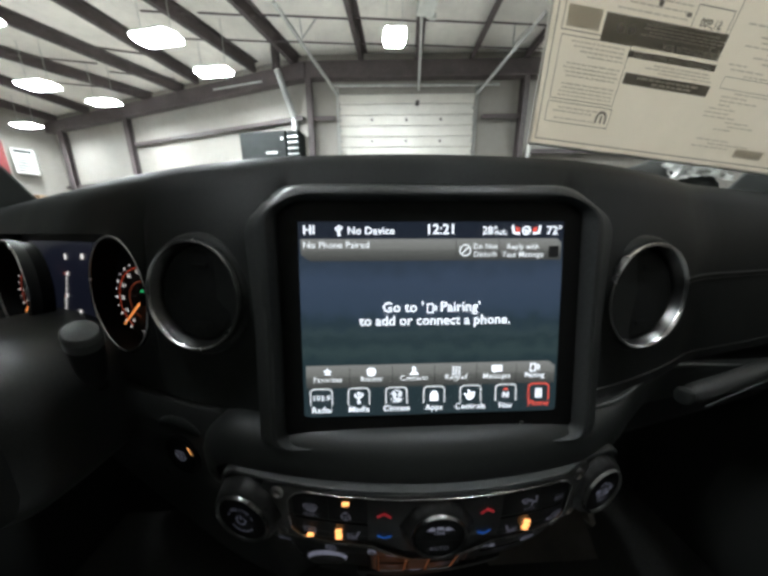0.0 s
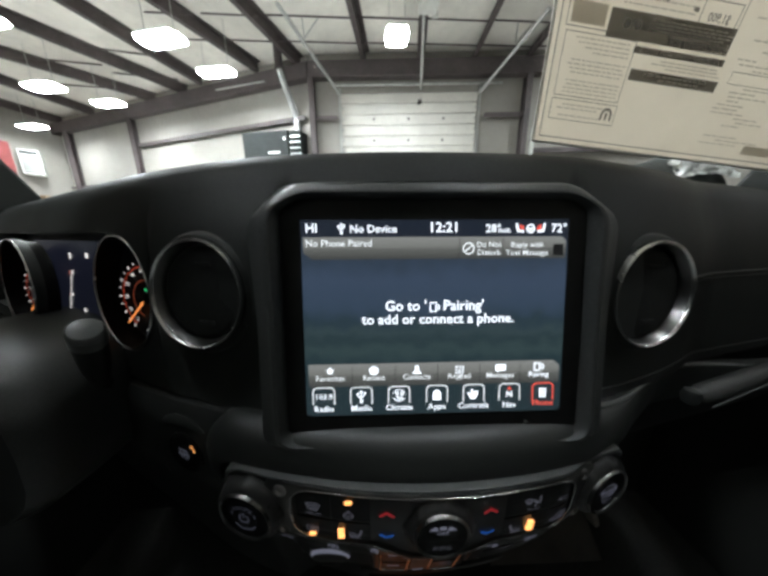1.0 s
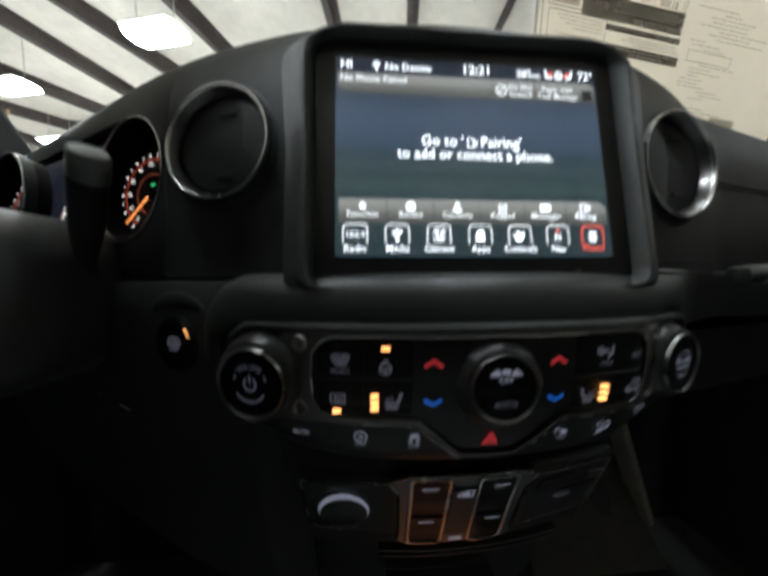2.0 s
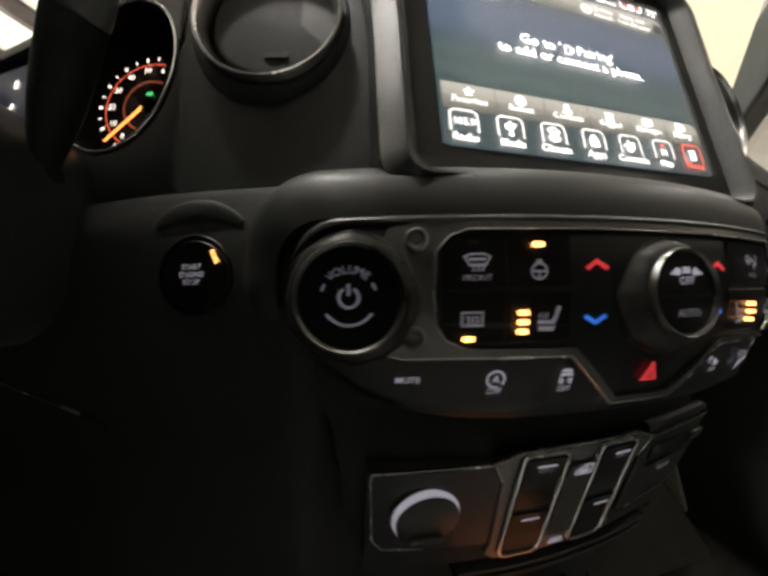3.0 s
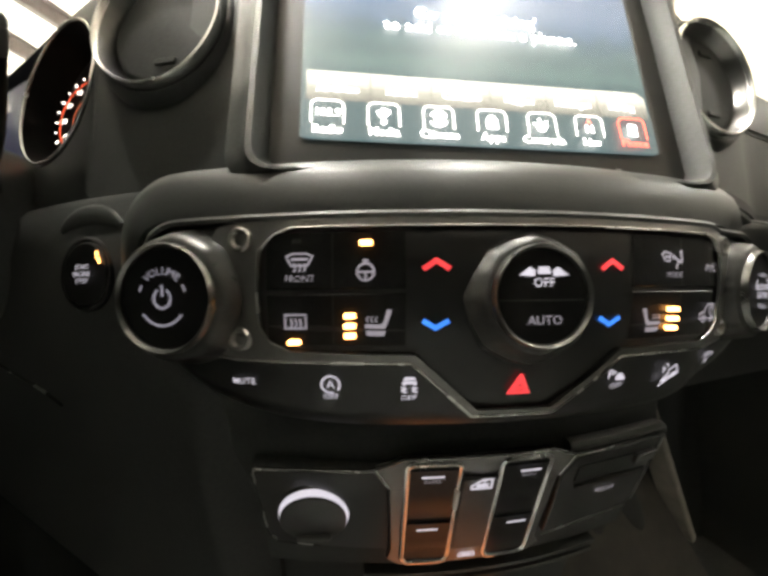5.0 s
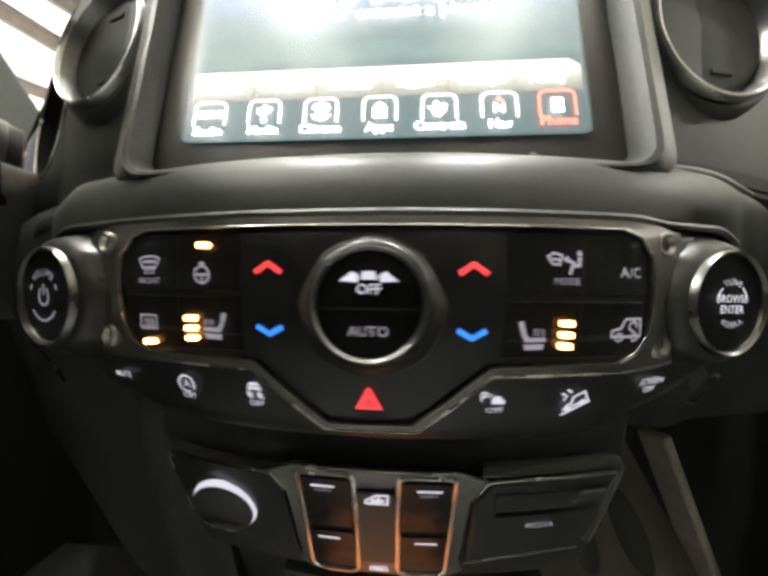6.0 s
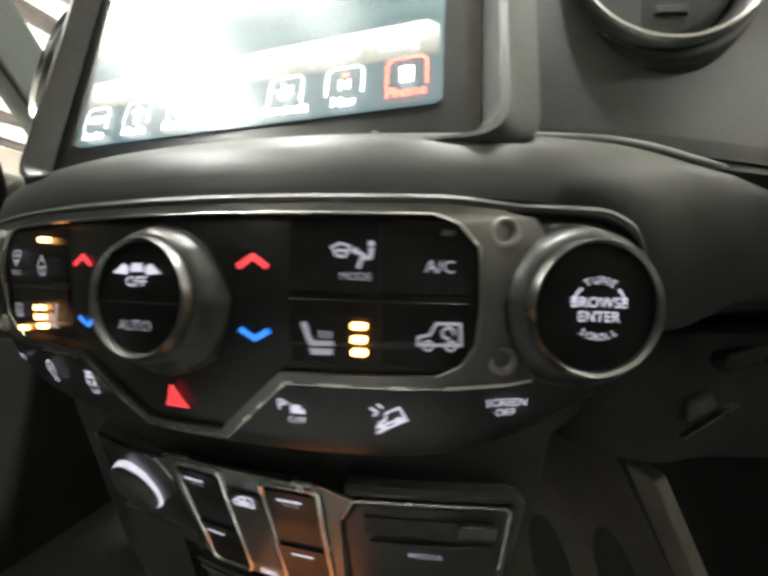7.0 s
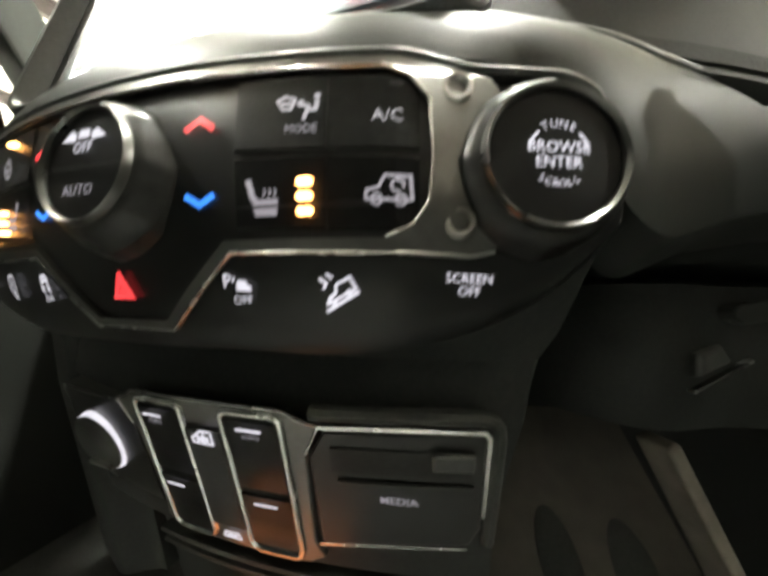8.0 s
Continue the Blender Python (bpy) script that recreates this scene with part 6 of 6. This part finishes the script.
p = Print().line([(-0.0052, -0.0030), (0.0052, -0.0030), (0.0052, 0.0030), (0.0000, 0.0030), (-0.0052, -0.0008)], 0.0012, True).rect(-0.0030, -0.0022, 0.0035, 0.0004).line([(0.001, 0.0028), (0.001, -0.002)], 0.0012)
p.lay("window_lock_symbol", on_bank(0.0005, 1.1155, 0.0050), LIT_WHITE, bank, "white lit window symbol")
p = Print().line([(-0.0050, -0.0020), (-0.0040, 0.0014), (0.0040, 0.0014), (0.0050, -0.0020)], 0.0010, True).rect(-0.0030, -0.0014, 0.0030, 0.0004)
p.lay("rear_symbol", on_bank(0.0005, 1.0590, 0.0040), LIT_WHITE, bank, "dim white symbol")

# media door
part("media_door", bank_plate([(0.0560, 1.1248), (0.1170, 1.1275), (0.1165, 1.0830), (0.1120, 1.0735), (0.0490, 1.0662), (0.0485, 1.1120)], 0.0, 0.0030), GLOSS, bank, bevel=0.0008)
part("media_slot", bank_plate([(0.058, 1.1180), (0.112, 1.1200), (0.112, 1.1090), (0.058, 1.1070)], 0.0028, 0.0036), DARK, bank)
part("media_latch", bank_plate([(0.0975, 1.1195), (0.1130, 1.1200), (0.1130, 1.1130), (0.0975, 1.1125)], 0.003, 0.0060), HOOD, bank, bevel=0.0008)
part("media_rib", bank_plate([(0.060, 1.1030), (0.113, 1.1050), (0.113, 1.1036), (0.060, 1.1016)], 0.0028, 0.0042), HARD, bank)
Print().text("MEDIA", 0, 0, 0.0052, 0.004).lay("lettering", on_bank(0.0842, 1.0950, 0.0036), LIT_DIM, bank, "pale lettering")
pr = Print().line([(0.0540, 1.1264), (0.1165, 1.1288), (0.1180, 1.1265), (0.1172, 1.0900)], 0.0015).line([(0.0480, 1.0655), (0.1110, 1.0722)], 0.0015)
pr.lay("door_edge", lambda u, v: (u, bank_y(u, v) - 0.0036, v), CHROME, bank, "thin bright edge")
bank_tube([(0.0500, 1.1305), (0.0900, 1.1322), (0.1150, 1.1330), (0.1190, 1.1318), (0.1212, 1.1290), (0.1218, 1.1240), (0.1210, 1.0950), (0.1200, 1.0720)], 0.0032, -0.0010, HARD, "surround", "raised rounded surround", loop=False)
for q in (1.040, 1.032):
    part("lower_rib", loft([[(x, bank_y(x, q) - h, zz) for zz, h in ((q - 0.0015, 0.0), (q - 0.001, 0.003), (q + 0.001, 0.003), (q + 0.0015, 0.0), (q + 0.001, -0.01), (q - 0.001, -0.01))] for x in steps(-0.06, 0.10, 16)]), HARD, bank)
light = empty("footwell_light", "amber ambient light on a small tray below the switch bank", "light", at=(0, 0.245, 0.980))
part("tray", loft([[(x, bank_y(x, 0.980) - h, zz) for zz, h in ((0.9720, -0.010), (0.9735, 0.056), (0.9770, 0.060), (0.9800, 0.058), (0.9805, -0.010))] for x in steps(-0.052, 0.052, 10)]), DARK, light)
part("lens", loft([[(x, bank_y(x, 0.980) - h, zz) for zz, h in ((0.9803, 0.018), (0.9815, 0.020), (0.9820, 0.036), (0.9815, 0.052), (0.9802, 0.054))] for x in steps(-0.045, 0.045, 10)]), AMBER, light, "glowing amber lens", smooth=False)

# glovebox latch
latch = empty("glovebox_latch", "small grey glovebox latch over a bright line", "latch", at=(0.235, 0.25, 1.16))
lm = Matrix.Translation((0.2700, 0.2455 + bend(0.28), 1.1375)) @ Matrix.Rotation(0.45, 4, "Z") @ Matrix.Rotation(-0.12, 4, "Y")
lm2 = lm @ Matrix.Translation((-0.016, 0, 0.012)) @ Matrix.Rotation(-0.16, 4, "Y")
part("pull", loft([[lm2 @ Vector((x, y, zz)) for x, zz in pts] for y, pts in ((0.01, ((-0.015, -0.006), (0.015, -0.006), (0.010, 0.007), (-0.010, 0.007))), (-0.004, ((-0.015, -0.006), (0.015, -0.006), (0.010, 0.007), (-0.010, 0.007))), (-0.006, ((-0.012, -0.004), (0.012, -0.004), (0.008, 0.005), (-0.008, 0.005))))]), HOOD, latch, bevel=0.001)
part("line", beam(lm2 @ Vector((-0.028, -0.007, -0.0085)), lm2 @ Vector((0.026, -0.007, -0.0075)), 0.003, 0.0014), SATIN, latch, "thin bright line")
part("hook", loft([[lm @ Vector((0.012 + x, y, 0.036 + zz)) for x, zz in ((-0.010, -0.001), (-0.010, 0.003), (-0.004, 0.0068), (0.05, 0.0078), (0.05, -0.006), (-0.002, -0.006))] for y in (0.01, -0.008)]), SOFT, latch, bevel=0.001)

# passenger footwell: paper cover with two dark holes, and a door sill strip
foot = empty("floor_cover", "pale paper floor cover with two oval holes", "floor mat", at=(0.2, 0.36, 0.95))
fm = Matrix.Translation((0.20, 0.362, 1.025)) @ Matrix.Rotation(radians(70), 4, "X")
bm = loft([[fm @ Vector((x, y, h)) for x, y in ((-0.066, -0.14), (0.112, -0.14), (0.050, 0.060), (0.03, 0.066), (-0.066, 0.060))] for h in (-0.002, 0.0)])
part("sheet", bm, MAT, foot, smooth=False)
for x in (-0.010, 0.040):
    part("hole", lathe([(0.0150, 0.0005), (0.0140, 0.0012), (0.0, 0.001)], fm @ Matrix.Translation((x, -0.046, 0)) @ Matrix.Rotation(0.22, 4, "Z") @ Matrix.Diagonal((0.95, 2.4, 1, 1)), 28), DARK, foot, "dark oval hole")
sill = thing("sill_strip", beam((0.238, 0.322, 1.092), (0.318, 0.348, 0.925), 0.020, 0.010), STRIP, "pale edge strip beside the footwell", "trim", smooth=False, bevel=0.002)

# wrapped part beyond the windscreen
wrap = empty("wrapped_mirror", "dark part wrapped in crinkled clear film on the bonnet", "wrapped part", at=(0.5, 0.55, 1.46))
rng = random.Random(11)
bm = bmesh.new()
bmesh.ops.create_icosphere(bm, subdivisions=3, radius=1)
for v in bm.verts:
    n_ = noise.noise(v.co * 1.7)
    v.co = Vector((0.475 + v.co.x * 0.105 * (1 + 0.15 * n_), 0.50 + v.co.y * 0.05, 1.462 + max(-0.6, v.co.z) * 0.060 * (1 + 0.2 * n_)))
part("body", bm, HARD, wrap)
bm = bmesh.new()
grid = [[bm.verts.new((0.44 + 0.11 * i / 14, 0.447 + 0.006 * rng.random() + 0.02 * (j / 6), 1.484 + 0.032 * j / 6 - 0.010 * ((i - 7) / 7) ** 2 + 0.004 * rng.random())) for i in range(15)] for j in range(7)]
for j in range(6):
    for i in range(14):
        bm.faces.new((grid[j][i], grid[j][i + 1], grid[j + 1][i + 1], grid[j + 1][i]))
part("film", bm, FILM, wrap, "crinkled clear film", smooth=False)
